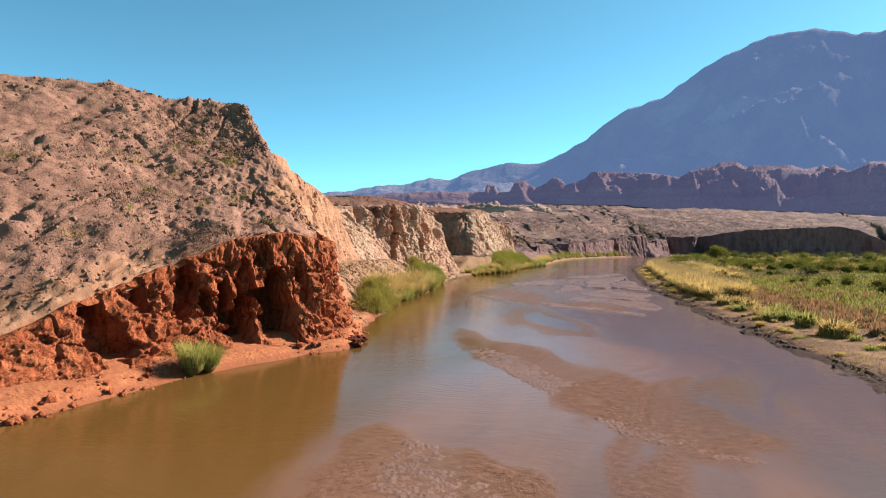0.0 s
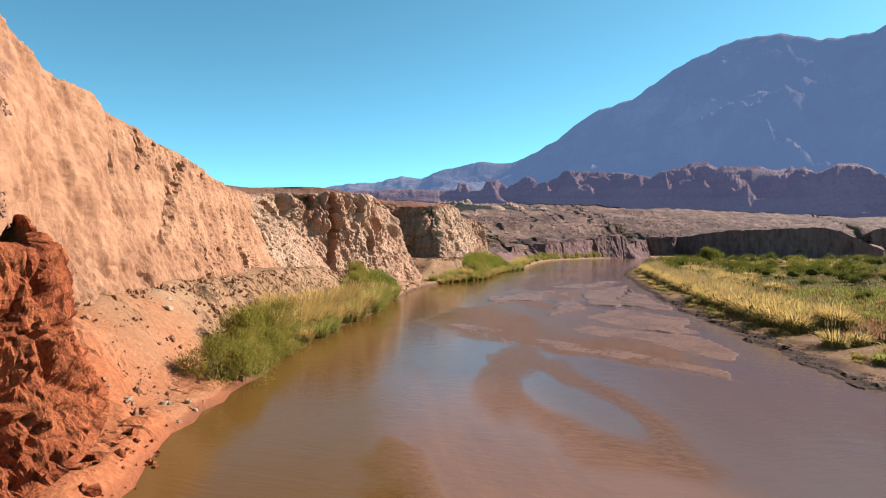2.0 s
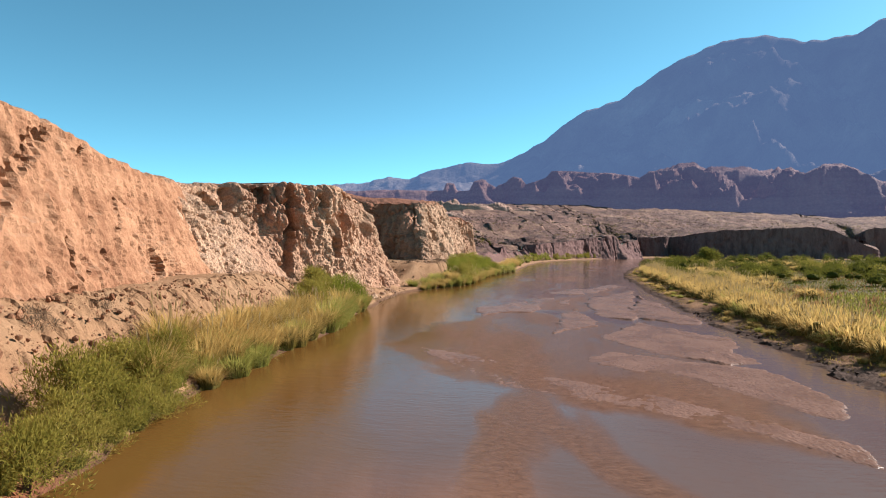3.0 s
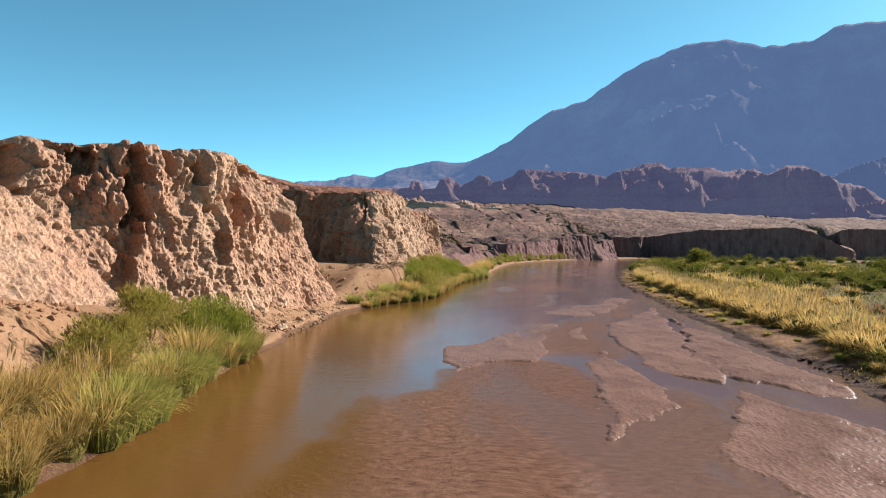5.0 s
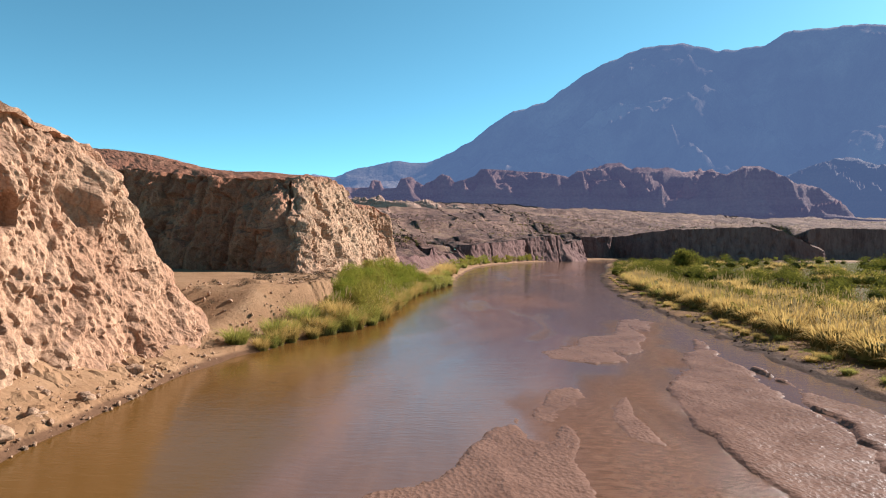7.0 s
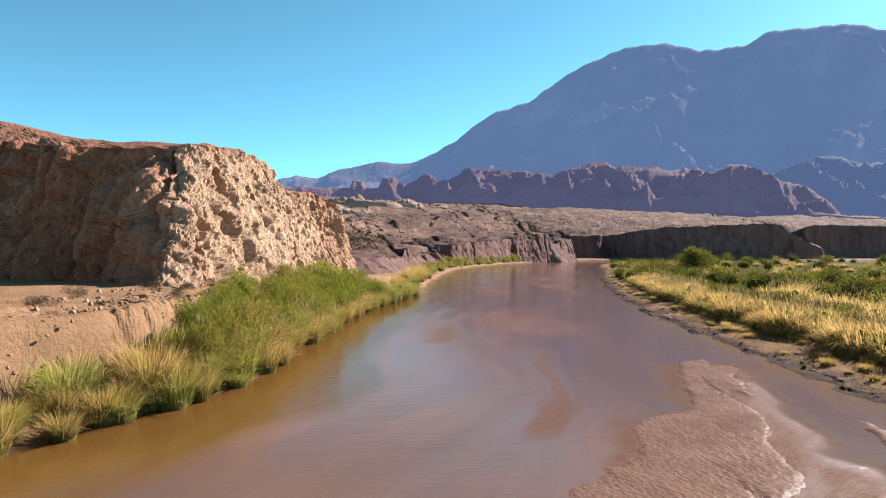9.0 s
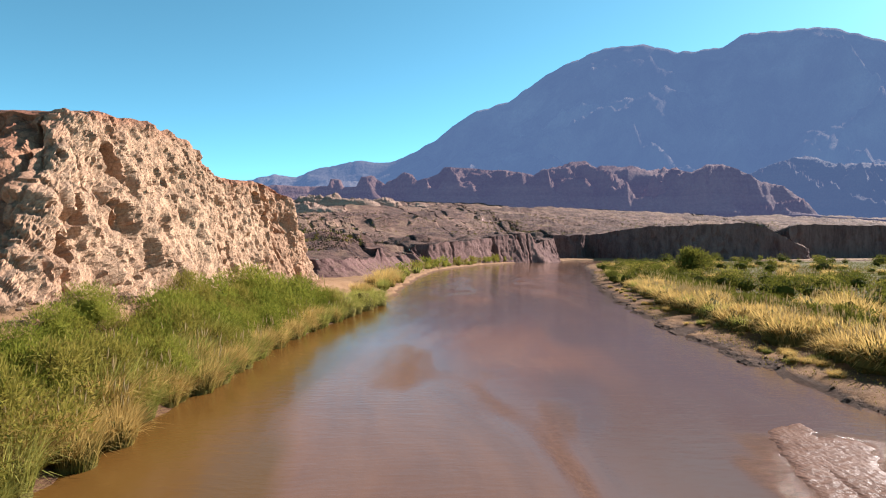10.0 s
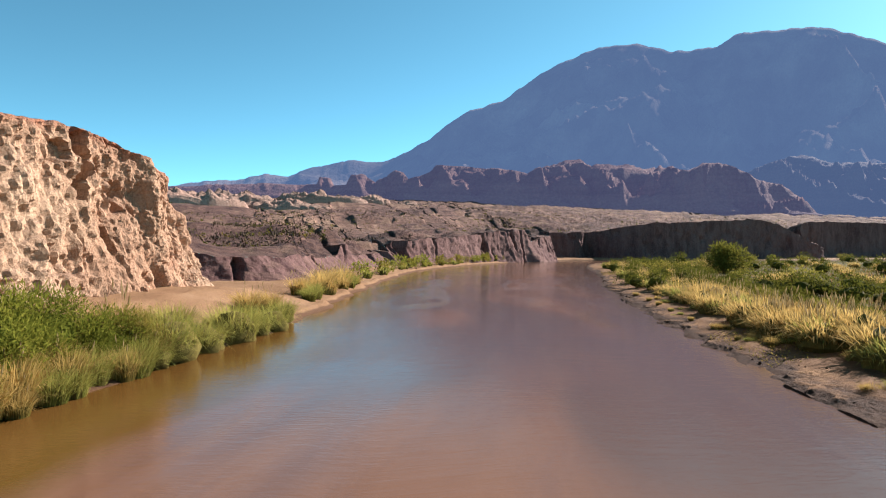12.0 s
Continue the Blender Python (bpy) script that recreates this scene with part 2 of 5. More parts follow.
PALEROCK = rock_material("pale_stone", (0.235, 0.148, 0.0918), (0.323, 0.215, 0.135), (0.39, 0.272, 0.179), scale=3, streak=0.0, relief=0.05)

GRASS_GREEN = leaf_material("green_grass_blades", [(0.0, (0.09, 0.1, 0.018)), (0.45, (0.18, 0.172, 0.034)), (0.8, (0.29, 0.245, 0.06)), (1.0, (0.4, 0.32, 0.1))], 0.42, tip=(0.44, 0.39, 0.1), amount=0.6)
GRASS_GOLD = leaf_material("golden_grass_blades", [(0.0, (0.075, 0.07, 0.014)), (0.4, (0.14, 0.108, 0.021)), (0.8, (0.26, 0.175, 0.04)), (1.0, (0.38, 0.25, 0.07))], 0.45, tip=(0.58, 0.375, 0.13), amount=0.95)
GRASS_BROWN = leaf_material("brown_grass_blades", [(0.0, (0.16, 0.07, 0.033)), (0.6, (0.27, 0.13, 0.06)), (1.0, (0.36, 0.2, 0.09))], 0.35)
PLUME = leaf_material("cream_grass_plumes", [(0.0, (0.335, 0.233, 0.103)), (1.0, (0.412, 0.307, 0.162))], 0.5)
# Kept dark for dead blades and for the painted shade between blades.
THATCH_SHADE = rock_material("grass_thatch", (0.05, 0.04, 0.011), (0.105, 0.082, 0.02), (0.2, 0.148, 0.04), scale=4.0, streak=0.5, relief=0.08)
LEAF_GREEN = leaf_material("shrub_leaves", [(0.0, (0.095, 0.105, 0.015)), (0.5, (0.18, 0.18, 0.026)), (1.0, (0.29, 0.25, 0.045))], 0.45)
LEAF_MEADOW = leaf_material("meadow_shrub_leaves", [(0.0, (0.066, 0.066, 0.011)), (0.5, (0.112, 0.103, 0.017)), (1.0, (0.17, 0.145, 0.028))], 0.42)
LEAF_OLIVE = leaf_material("olive_shrub_leaves", [(0.0, (0.131, 0.118, 0.0211)), (0.5, (0.218, 0.176, 0.0324)), (1.0, (0.314, 0.237, 0.0609))], 0.45)
TWIG = leaf_material("dry_twigs", [(0.0, (0.0613, 0.0397, 0.0257)), (1.0, (0.134, 0.0886, 0.0556))], 0.0)


def flow_tex(nt, scale, across_, along, detail=5.0, rough=0.6):
    """Noise in the river's own directions: metres from the left bank and metres downstream."""
    mp = nt.nodes.new("ShaderNodeMapping")
    mp.inputs["Scale"].default_value = (across_, along, 1)
    nt.links.new(attribute(nt, "flow", "Vector"), mp.inputs[0])
    t = nt.nodes.new("ShaderNodeTexNoise")
    t.inputs["Scale"].default_value, t.inputs["Detail"].default_value, t.inputs["Roughness"].default_value = scale, detail, rough
    nt.links.new(mp.outputs[0], t.inputs["Vector"])
    return t.outputs[0]


def water_material():
    """Silty water: olive where it is deep, pinkish over sand, with rippled shoals and smooth slicks."""
    m, nt, bsdf, _ = material("muddy_water")
    deep, shoal, slick, grey = (attribute(nt, k) for k in ("depth", "shoal", "slick", "grey"))
    sheet = flow_tex(nt, 0.16, 1.0, 0.3, 5, 0.6)
    streak = flow_tex(nt, 0.9, 1.0, 0.16, 6, 0.65)
    grain = flow_tex(nt, 4.0, 0.8, 1.3, 6, 0.75)
    col = ramp(nt, sheet, [(0.4, (0.112, 0.058, 0.04)), (0.5, (0.138, 0.066, 0.04)), (0.6, (0.158, 0.071, 0.036))])
    col = mixed(nt, 0.3, col, ramp(nt, streak, [(0.38, (0.104, 0.05, 0.031)), (0.62, (0.165, 0.082, 0.05))]))
    col = mixed(nt, maths(nt, "MULTIPLY", grey, 0.8), col, (0.084, 0.049, 0.036))
    sand = ramp(nt, grain, [(0.34, (0.078, 0.036, 0.022)), (0.5, (0.142, 0.067, 0.04)), (0.66, (0.2, 0.103, 0.066))])
    col = mixed(nt, maths(nt, "MULTIPLY", shoal, 0.9), col, sand)
    pool = maths(nt, "ADD", deep, maths(nt, "MULTIPLY", maths(nt, "SUBTRACT", sheet, 0.5), 0.5))
    col = mixed(nt, ramp(nt, pool, [(0.2, (0, 0, 0)), (0.8, (1, 1, 1))]), col, mixed(nt, streak, (0.089, 0.04, 0.0088), (0.105, 0.0495, 0.0138)))
    nt.links.new(col, bsdf.inputs["Base Color"])
    bsdf.inputs["IOR"].default_value = 1.33
    gloss = maths(nt, "ADD", maths(nt, "SUBTRACT", 0.17, maths(nt, "MULTIPLY", shoal, 0.13)), maths(nt, "MULTIPLY", slick, 0.2))
    nt.links.new(gloss, bsdf.inputs["Specular IOR Level"])
    dull = maths(nt, "ADD", ramp(nt, streak, [(0.35, (0.05,) * 3), (0.65, (0.15,) * 3)]), maths(nt, "MULTIPLY", shoal, 0.08))
    nt.links.new(dull, bsdf.inputs["Roughness"])
    ripple, wave, fine = flow_tex(nt, 1.1, 0.7, 1.5, 4), flow_tex(nt, 4.5, 0.45, 1.5, 3), flow_tex(nt, 22.0, 0.7, 1.3, 3)
    n1 = bump(nt, ripple, 0.2, 0.05)
    n1 = bump(nt, fine, 0.3, 0.004, n1)
    n1 = bump(nt, wave, 0.35, 0.016, n1)
    b = nt.nodes.new("ShaderNodeBump")
    b.inputs["Distance"].default_value = 0.09
    nt.links.new(maths(nt, "MULTIPLY", shoal, 0.85), b.inputs["Strength"])
    nt.links.new(grain, b.inputs["Height"])
    nt.links.new(n1, b.inputs["Normal"])
    nt.links.new(b.outputs[0], bsdf.inputs["Normal"])
    return m


def ground_material():
    """Bank and meadow soil: wet mud low down, dry pale crust and litter above."""
    m, nt, bsdf, _ = material("river_bank_soil")
    tc = nt.nodes.new("ShaderNodeTexCoord")
    sx = nt.nodes.new("ShaderNodeSeparateXYZ")
    nt.links.new(tc.outputs["Object"], sx.inputs[0])
    a, b = tex(nt, 0.5, 6, 0.65), tex(nt, 6.0, 7, 0.7)
    side, clay = nt.nodes.new("ShaderNodeAttribute"), nt.nodes.new("ShaderNodeAttribute")
    side.attribute_name, clay.attribute_name = "sandy", "red_clay"
    dry = ramp(nt, a.outputs[0], [(0.3, (0.06, 0.029, 0.016)), (0.5, (0.15, 0.072, 0.034)), (0.7, (0.3, 0.158, 0.075))])
    sand = ramp(nt, a.outputs[0], [(0.3, (0.189, 0.0992, 0.0535)), (0.5, (0.262, 0.144, 0.0786)), (0.7, (0.312, 0.184, 0.107))])
    dry = mixed(nt, side.outputs["Fac"], dry, sand)
    dry = mixed(nt, 0.35, dry, ramp(nt, b.outputs[0], [(0.3, (0.08, 0.04, 0.0195)), (0.7, (0.26, 0.138, 0.07))]))
    dry = mixed(nt, clay.outputs["Fac"], dry, ramp(nt, b.outputs[0], [(0.3, (0.2, 0.056, 0.023)), (0.7, (0.37, 0.132, 0.058))]))
    leaf = nt.nodes.new("ShaderNodeAttribute")
    leaf.attribute_name = "litter"
    dry = mixed(nt, maths(nt, "MULTIPLY", leaf.outputs["Fac"], 0.85), dry, ramp(nt, b.outputs[0], [(0.35, (0.04, 0.038, 0.01)), (0.65, (0.115, 0.086, 0.027))]))
    wet = ramp(nt, b.outputs[0], [(0.3, (0.03, 0.0155, 0.0105)), (0.7, (0.078, 0.04, 0.025))])
    wet = mixed(nt, maths(nt, "MULTIPLY", side.outputs["Fac"], 0.5), wet, (0.156, 0.0795, 0.0427))
    wet = mixed(nt, maths(nt, "MULTIPLY", clay.outputs["Fac"], 0.85), wet, (0.26, 0.08, 0.035))
    level = maths(nt, "ADD", sx.outputs["Z"], maths(nt, "MULTIPLY", maths(nt, "SUBTRACT", a.outputs[0], 0.5), 0.25))
    nt.links.new(mixed(nt, ramp(nt, level, [(0.12, (0, 0, 0)), (0.2, (1, 1, 1))]), wet, dry), bsdf.inputs["Base Color"])
    bsdf.inputs["Roughness"].default_value = 0.9
    bsdf.inputs["Specular IOR Level"].default_value = 0.05
    nt.links.new(bump(nt, b.outputs[0], 0.7, 0.12), bsdf.inputs["Normal"])
    return m


def plain_material():
    """Dry terrace plain: brown silt, drifts of pale sand and straw, dark crusts."""
    m, nt, bsdf, _ = material("dry_plain_soil")
    a, b, c = tex(nt, 0.03, 7, 0.7, stretch=(1, 0.3, 1)), tex(nt, 0.4, 8, 0.8), tex(nt, 0.13, 6, 0.75, stretch=(1, 0.45, 1))
    col = ramp(nt, a.outputs[0], [(0.4, (0.04, 0.019, 0.019)), (0.48, (0.095, 0.046, 0.041)), (0.54, (0.185, 0.098, 0.073)), (0.64, (0.38, 0.23, 0.15))])
    col = mixed(nt, 0.45, col, ramp(nt, c.outputs[0], [(0.42, (0.03, 0.016, 0.016)), (0.53, (0.14, 0.072, 0.056)), (0.62, (0.4, 0.25, 0.155))]))
    col = mixed(nt, 0.45, col, ramp(nt, b.outputs[0], [(0.42, (0.018, 0.0105, 0.0105)), (0.58, (0.21, 0.113, 0.083))]))
    nt.links.new(col, bsdf.inputs["Base Color"])
    bsdf.inputs["Roughness"].default_value = 0.95
    bsdf.inputs["Specular IOR Level"].default_value = 0.1
    nt.links.new(bump(nt, b.outputs[0], 0.8, 1.5), bsdf.inputs["Normal"])
    return m


def bar_material():
    """Wet sand: pinkish brown, glossy with a film of water, coarse crests."""
    m, nt, bsdf, _ = material("wet_sand_bar")
    a, b = tex(nt, 0.5, 5, 0.6), tex(nt, 9.0, 6, 0.7)
    col = ramp(nt, a.outputs[0], [(0.35, (0.118, 0.058, 0.039)), (0.65, (0.17, 0.089, 0.062))])
    col = mixed(nt, 0.35, col, ramp(nt, b.outputs[0], [(0.3, (0.07, 0.034, 0.021)), (0.7, (0.24, 0.135, 0.093))]))
    nt.links.new(col, bsdf.inputs["Base Color"])
    nt.links.new(ramp(nt, a.outputs[0], [(0.4, (0.24,) * 3), (0.65, (0.36,) * 3)]), bsdf.inputs["Roughness"])
    bsdf.inputs["Specular IOR Level"].default_value = 0.03
    pebble = tex(nt, 7.5, stretch=(1.3, 0.8, 1), kind="ShaderNodeTexVoronoi")
    n1 = bump(nt, pebble.outputs["Distance"], 0.8, 0.025)
    nt.links.new(bump(nt, b.outputs[0], 0.7, 0.03, n1), bsdf.inputs["Normal"])
    return m


def mountain_material():
    """A far mountain face; the blue haze before it is painted on as a glow."""
    m, nt, bsdf, out = material("distant_mountain")
    a, b = tex(nt, 0.0022, 8, 0.65), tex(nt, 0.009, 9, 0.7, stretch=(1, 1, 0.4))
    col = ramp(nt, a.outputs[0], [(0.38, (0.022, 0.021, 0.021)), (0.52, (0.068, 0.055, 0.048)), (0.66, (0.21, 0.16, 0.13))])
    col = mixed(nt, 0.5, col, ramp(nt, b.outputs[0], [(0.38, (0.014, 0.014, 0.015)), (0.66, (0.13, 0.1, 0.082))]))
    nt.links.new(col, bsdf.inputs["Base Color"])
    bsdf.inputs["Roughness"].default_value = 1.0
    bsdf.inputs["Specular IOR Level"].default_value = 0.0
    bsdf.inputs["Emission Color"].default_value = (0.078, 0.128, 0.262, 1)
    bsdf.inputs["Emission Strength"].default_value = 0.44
    nt.links.new(bump(nt, b.outputs[0], 0.9, 60.0), bsdf.inputs["Normal"])
    return m


WATER, SOIL, PLAIN, BAR, MOUNTAIN = water_material(), ground_material(), plain_material(), bar_material(), mountain_material()

# ---- the river, its bed and banks ----
LEFT = [(-14, -60), (-10, -20), (-8, 4), (-6.4, 14.4), (-4.8, 18.6), (-3.5, 22), (-1.6, 24.2), (0.4, 25.9), (0.9, 29), (0.6, 34), (1.2, 41), (2.2, 48.5),
        (4.9, 60.5), (5.3, 66), (6.4, 72), (8.3, 80), (10.5, 88), (14.3, 94), (17.8, 98.5), (19.6, 105), (23.2, 117.4), (27.3, 127), (32.8, 139.7), (38, 157),
        (46, 180), (56, 205), (75, 235), (98, 262), (125, 285), (160, 284), (230, 286), (330, 312), (700, 345)]
RIGHT = [(3, -60), (9, -20), (14, 2), (18, 18), (21, 32.5), (24.4, 49), (28, 64), (32, 77.5), (37, 93.5), (43.4, 112.8), (49.5, 130), (56, 142.5),
         (66, 164), (82, 192), (100, 228), (118, 250), (150, 262), (230, 266), (330, 290), (700, 322)]
N_ALONG = 900
left_edge, right_edge = spline(LEFT, N_ALONG), None
dense_right = spline(RIGHT, 2500)
right_edge = np.stack([dense_right[np.argmin(np.hypot(*(dense_right - p - np.array([22, -6])).T))] for p in left_edge])
right_edge = np.stack([np.convolve(np.pad(right_edge[:, k], 12, mode="edge"), np.ones(25) / 25, "valid") for k in (0, 1)], 1)
across = right_edge - left_edge
across /= np.linalg.norm(across, axis=1, keepdims=True)


def wobble(p, seed):
    return 0.35 * vn(np.c_[p * 0.45, np.zeros(len(p))], seed) + 0.18 * vn(np.c_[p * 1.7, np.zeros(len(p))], seed + 1)


def bank_left(d, y):
    """Height of the left bank d metres from the water at the downstream place y."""
    cut = 2.0 * smooth(2.3, 3.3, d) * smooth(91, 95, y) * (1 - smooth(112, 118, y))
    shelf = cut + 0.32 * smooth(0, 0.7, d) + 0.25 * smooth(0.7, 3, d)
    talus = 2.3 * smooth(0.8, 4.8, d)
    return shelf + talus * (smooth(30, 36, y) * (1 - 0.45 * smooth(62, 72, y)) * (1 - smooth(86, 93, y)) + 0.5 * smooth(112, 118, y) * (1 - smooth(140, 150, y)))


def bank_right(d):
    return 0.1 * smooth(0.0, 0.35, d) + 0.12 * smooth(0.9, 1.25, d) + 0.25 * smooth(2, 6, d) + 0.3 * smooth(8, 30, d) + 1.5 * smooth(60, 200, d)


def build_ground():
    offs_l = np.r_[-60, -40, -25, -18, -13, -10, -8, -7, np.arange(-6.2, -0.1, 0.22), -0.05, 0.1, 0.4, 1.0]
    offs_r = np.array([-1.0, -0.4, -0.1, 0.15, 0.35, 0.55, 0.8, 1.1, 1.5, 2.0, 2.6, 3.3, 4.1, 5, 6, 7.2, 8.6, 10.5, 13, 16, 20, 26, 35, 50, 75, 110, 170, 280, 480])
    cols = []
    wl, wr = wobble(left_edge, 3), wobble(right_edge, 5)
    for o in offs_l:
        xy = left_edge + across * (o + wl * (1 if o < 0.5 else 0))[:, None]
        d = -o
        z = np.where(np.full(N_ALONG, d) > 0, bank_left(np.full(N_ALONG, d), left_edge[:, 1]), -0.6 * smooth(0, 1.0, np.full(N_ALONG, -d)))
        cols.append(np.c_[xy, z])
    for o in offs_r:
        xy = right_edge + across * (o + wr * (1 if -0.5 < o < 8 else 0))[:, None]
        o_here = o + (0.55 * fbm(np.c_[xy * 0.8, np.zeros(N_ALONG)], 3, 27) if 0 < o < 6 else np.zeros(N_ALONG))
        z = np.where(o_here > 0, bank_right(o_here), -0.6 * smooth(0, 1.0, -o_here))
        cols.append(np.c_[xy, z])
    P = np.stack(cols, 1)
    flat = np.concatenate([P[..., :2], np.zeros(P.shape[:2])[..., None]], -1)
    rise = smooth(-0.05, 0.3, P[..., 2])
    P[..., 2] += rise * (0.12 * fbm(flat * 0.8, 4, 21) + 0.05 * fbm(flat * 3.1, 2, 22))
    # undercut clods along the right bank
    lip = (P[..., 2] > 0.05) & (P[..., 2] < 0.5)
    P[..., 2] += lip * 0.04 * fbm(flat * 1.9, 3, 23, ridged=True)
    me = grid_mesh("ground", P, SOIL)
    sandy = np.zeros(P.shape[:2])
    sandy[:, : len(offs_l)] = 1
    clay = sandy * (1 - smooth(33, 42, P[..., 1] + 3.0 * fbm(flat * 0.5, 3, 25))) * smooth(6, 12, P[..., 1] + 2 * fbm(flat * 0.4, 2, 26))
    litter = np.zeros(P.shape[:2])
    litter[:, len(offs_l):] = np.where(right_edge[:, 1:] > 85, smooth(5.0, 10.0, offs_r)[None], smooth(11.0, 22.0, offs_r)[None])
    for key, values in (("sandy", sandy), ("red_clay", clay), ("litter", litter)):
        me.attributes.new(key, "FLOAT", "POINT").data.foreach_set("value", values.ravel().astype(np.float32))
    tagged(new("ground", me), "bare silty river banks and meadow soil", "ground", kind="structure")


def inside_distance(xy, poly):
    """Signed distance to a closed outline, positive inside."""
    a, b = poly, np.roll(poly, -1, 0)
    best, ins = np.full(len(xy), 1e9), np.zeros(len(xy), bool)
    for p, q in zip(a, b):
        e = q - p
        t = np.clip(((xy - p) @ e) / (e @ e), 0, 1)
        best = np.minimum(best, np.linalg.norm(xy - p - t[:, None] * e, axis=1))
        cross = ((p[1] > xy[:, 1]) != (q[1] > xy[:, 1])) & (xy[:, 0] < (q[0] - p[0]) * (xy[:, 1] - p[1]) / (q[1] - p[1] + 1e-12) + p[0])
        ins ^= cross
    return np.where(ins, best, -best)


# sand just under the water: outline, feather
SHOALS = [
    ([(8.5, 55.6), (11.6, 63.9), (15.1, 69.4), (18.5, 68), (20.5, 62), (18.8, 57), (21, 51), (19, 43), (17.7, 38.4), (15.3, 42.6), (12.8, 45), (11.4, 46.6), (10, 50)], 0.7),
    ([(5.3, 33), (5.0, 24.5), (7.3, 16.5), (9.4, 12.5), (12.5, 13), (9.6, 20), (8.6, 26), (6.6, 32)], 0.5),
    ([(2.1, 17.6), (1.5, 12), (0.6, 5), (6.5, 5), (5.2, 11), (3.6, 14.4)], 0.3),
    ([(20.5, 79), (19, 72), (22, 69), (25, 73), (27, 81), (31, 88), (27, 86)], 0.9),
    ([(26, 89), (25, 84), (28, 84), (31, 89), (36, 98), (34, 98)], 0.8),
]


def build_water():
    """One sheet from bank to bank; the sand under it raises it by a finger's width here and there."""
    run = np.r_[0, np.cumsum(np.linalg.norm(np.diff((left_edge + right_edge) / 2, axis=0), axis=1))]
    seen = np.interp([-8.0, 150.0], left_edge[:, 1], run)
    s = np.r_[np.arange(0, seen[0], 2.0), np.arange(seen[0], seen[1], 0.2), np.arange(seen[1], run[-1], 1.2)]
    L, R, A = (np.stack([np.interp(s, run, e[:, k]) for k in (0, 1)], 1) for e in (left_edge, right_edge, across))
    f = np.linspace(0, 1, 116)
    P = L[:, None] * (1 - f)[None, :, None] + R[:, None] * f[None, :, None]
    P = np.concatenate([(L - 1.5 * A)[:, None], (L - 0.5 * A)[:, None], P, (R + 1.2 * A)[:, None]], 1)
    off = np.sum((P - L[:, None]) * A[:, None], -1)
    width = np.linalg.norm(R - L, axis=1)[:, None]
    y = np.repeat(L[:, 1:], P.shape[1], 1)
    q = np.stack([off * 0.16, np.repeat(s[:, None], P.shape[1], 1) * 0.05, 0 * off], -1)
    bend = fbm(q * 1.5, 3, 81)
    flow = np.stack([off + 0.9 * bend, q[..., 1] / 0.05 + 0.4 * fbm(q * 2.0, 2, 83), 0 * off], -1)
    pool = np.interp(y, [-20, 8, 20, 30, 45, 70, 85, 100, 118, 150, 190], [9, 9, 8.5, 5.5, 5.2, 5.5, 5.5, 4.0, 4.5, 4.0, 3.0])
    depth = 1 - smooth(0.62, 1.25, (off + 0.9 * fbm(q * 3, 3, 82)) / pool)
    shoal = np.zeros(off.shape)
    flat = P.reshape(-1, 2)
    p3 = np.c_[flat, np.zeros(len(flat))]
    rough = 0.9 * fbm(p3 * np.array([0.4, 0.2, 1]), 4, 84, 0.6)
    for outline, feather in SHOALS:
        poly = np.array(outline, float)
        box = np.all((flat > poly.min(0) - 3) & (flat < poly.max(0) + 3), 1)
        d = inside_distance(flat[box], poly) + rough[box]
        shoal.ravel()[box] = np.maximum(shoal.ravel()[box], smooth(-feather, feather, d))
    shoal *= 0.55 + 0.45 * smooth(-0.5, 0.5, fbm(np.stack([flow[..., 0] * 0.5, flow[..., 1] * 0.14, 0 * off], -1), 4, 85, 0.6))
    thin = fbm(np.stack([flow[..., 0] * 0.2, flow[..., 1] * 0.05, 0 * off], -1), 4, 86, 0.55)
    shoal = np.maximum(shoal, 0.6 * smooth(0.1, 0.5, thin) * (1 - smooth(0.62, 0.95, thin)) * smooth(1.0, 1.7, off / pool) * smooth(2.0, 5.5, width - off) * (1 - smooth(150, 210, y)))
    slick = smooth(0.0, 0.5, fbm(np.stack([flow[..., 0] * 0.17, flow[..., 1] * 0.06, 0 * off], -1), 4, 87, 0.5)) * (1 - 0.8 * shoal) * (0.25 + 0.75 * smooth(1.0, 5.0, width - off))
    grey = np.maximum(smooth(5.5, 1.5, width - off + 1.2 * bend), smooth(0.1, 0.5, fbm(np.stack([flow[..., 0] * 0.11, flow[..., 1] * 0.035, 0 * off], -1), 3, 88)))
    z = 0.012 * shoal
    me = grid_mesh("water", np.concatenate([P, z[..., None]], -1), WATER)
    for key, values in (("depth", depth), ("shoal", shoal), ("slick", slick), ("grey", grey)):
        me.attributes.new(key, "FLOAT", "POINT").data.foreach_set("value", values.ravel().astype(np.float32))
    me.attributes.new("flow", "FLOAT_VECTOR", "POINT").data.foreach_set("vector", flow.ravel().astype(np.float32))
    tagged(new("water", me), "shallow muddy brown river with rippled shoals and slicks", "river", kind="structure")


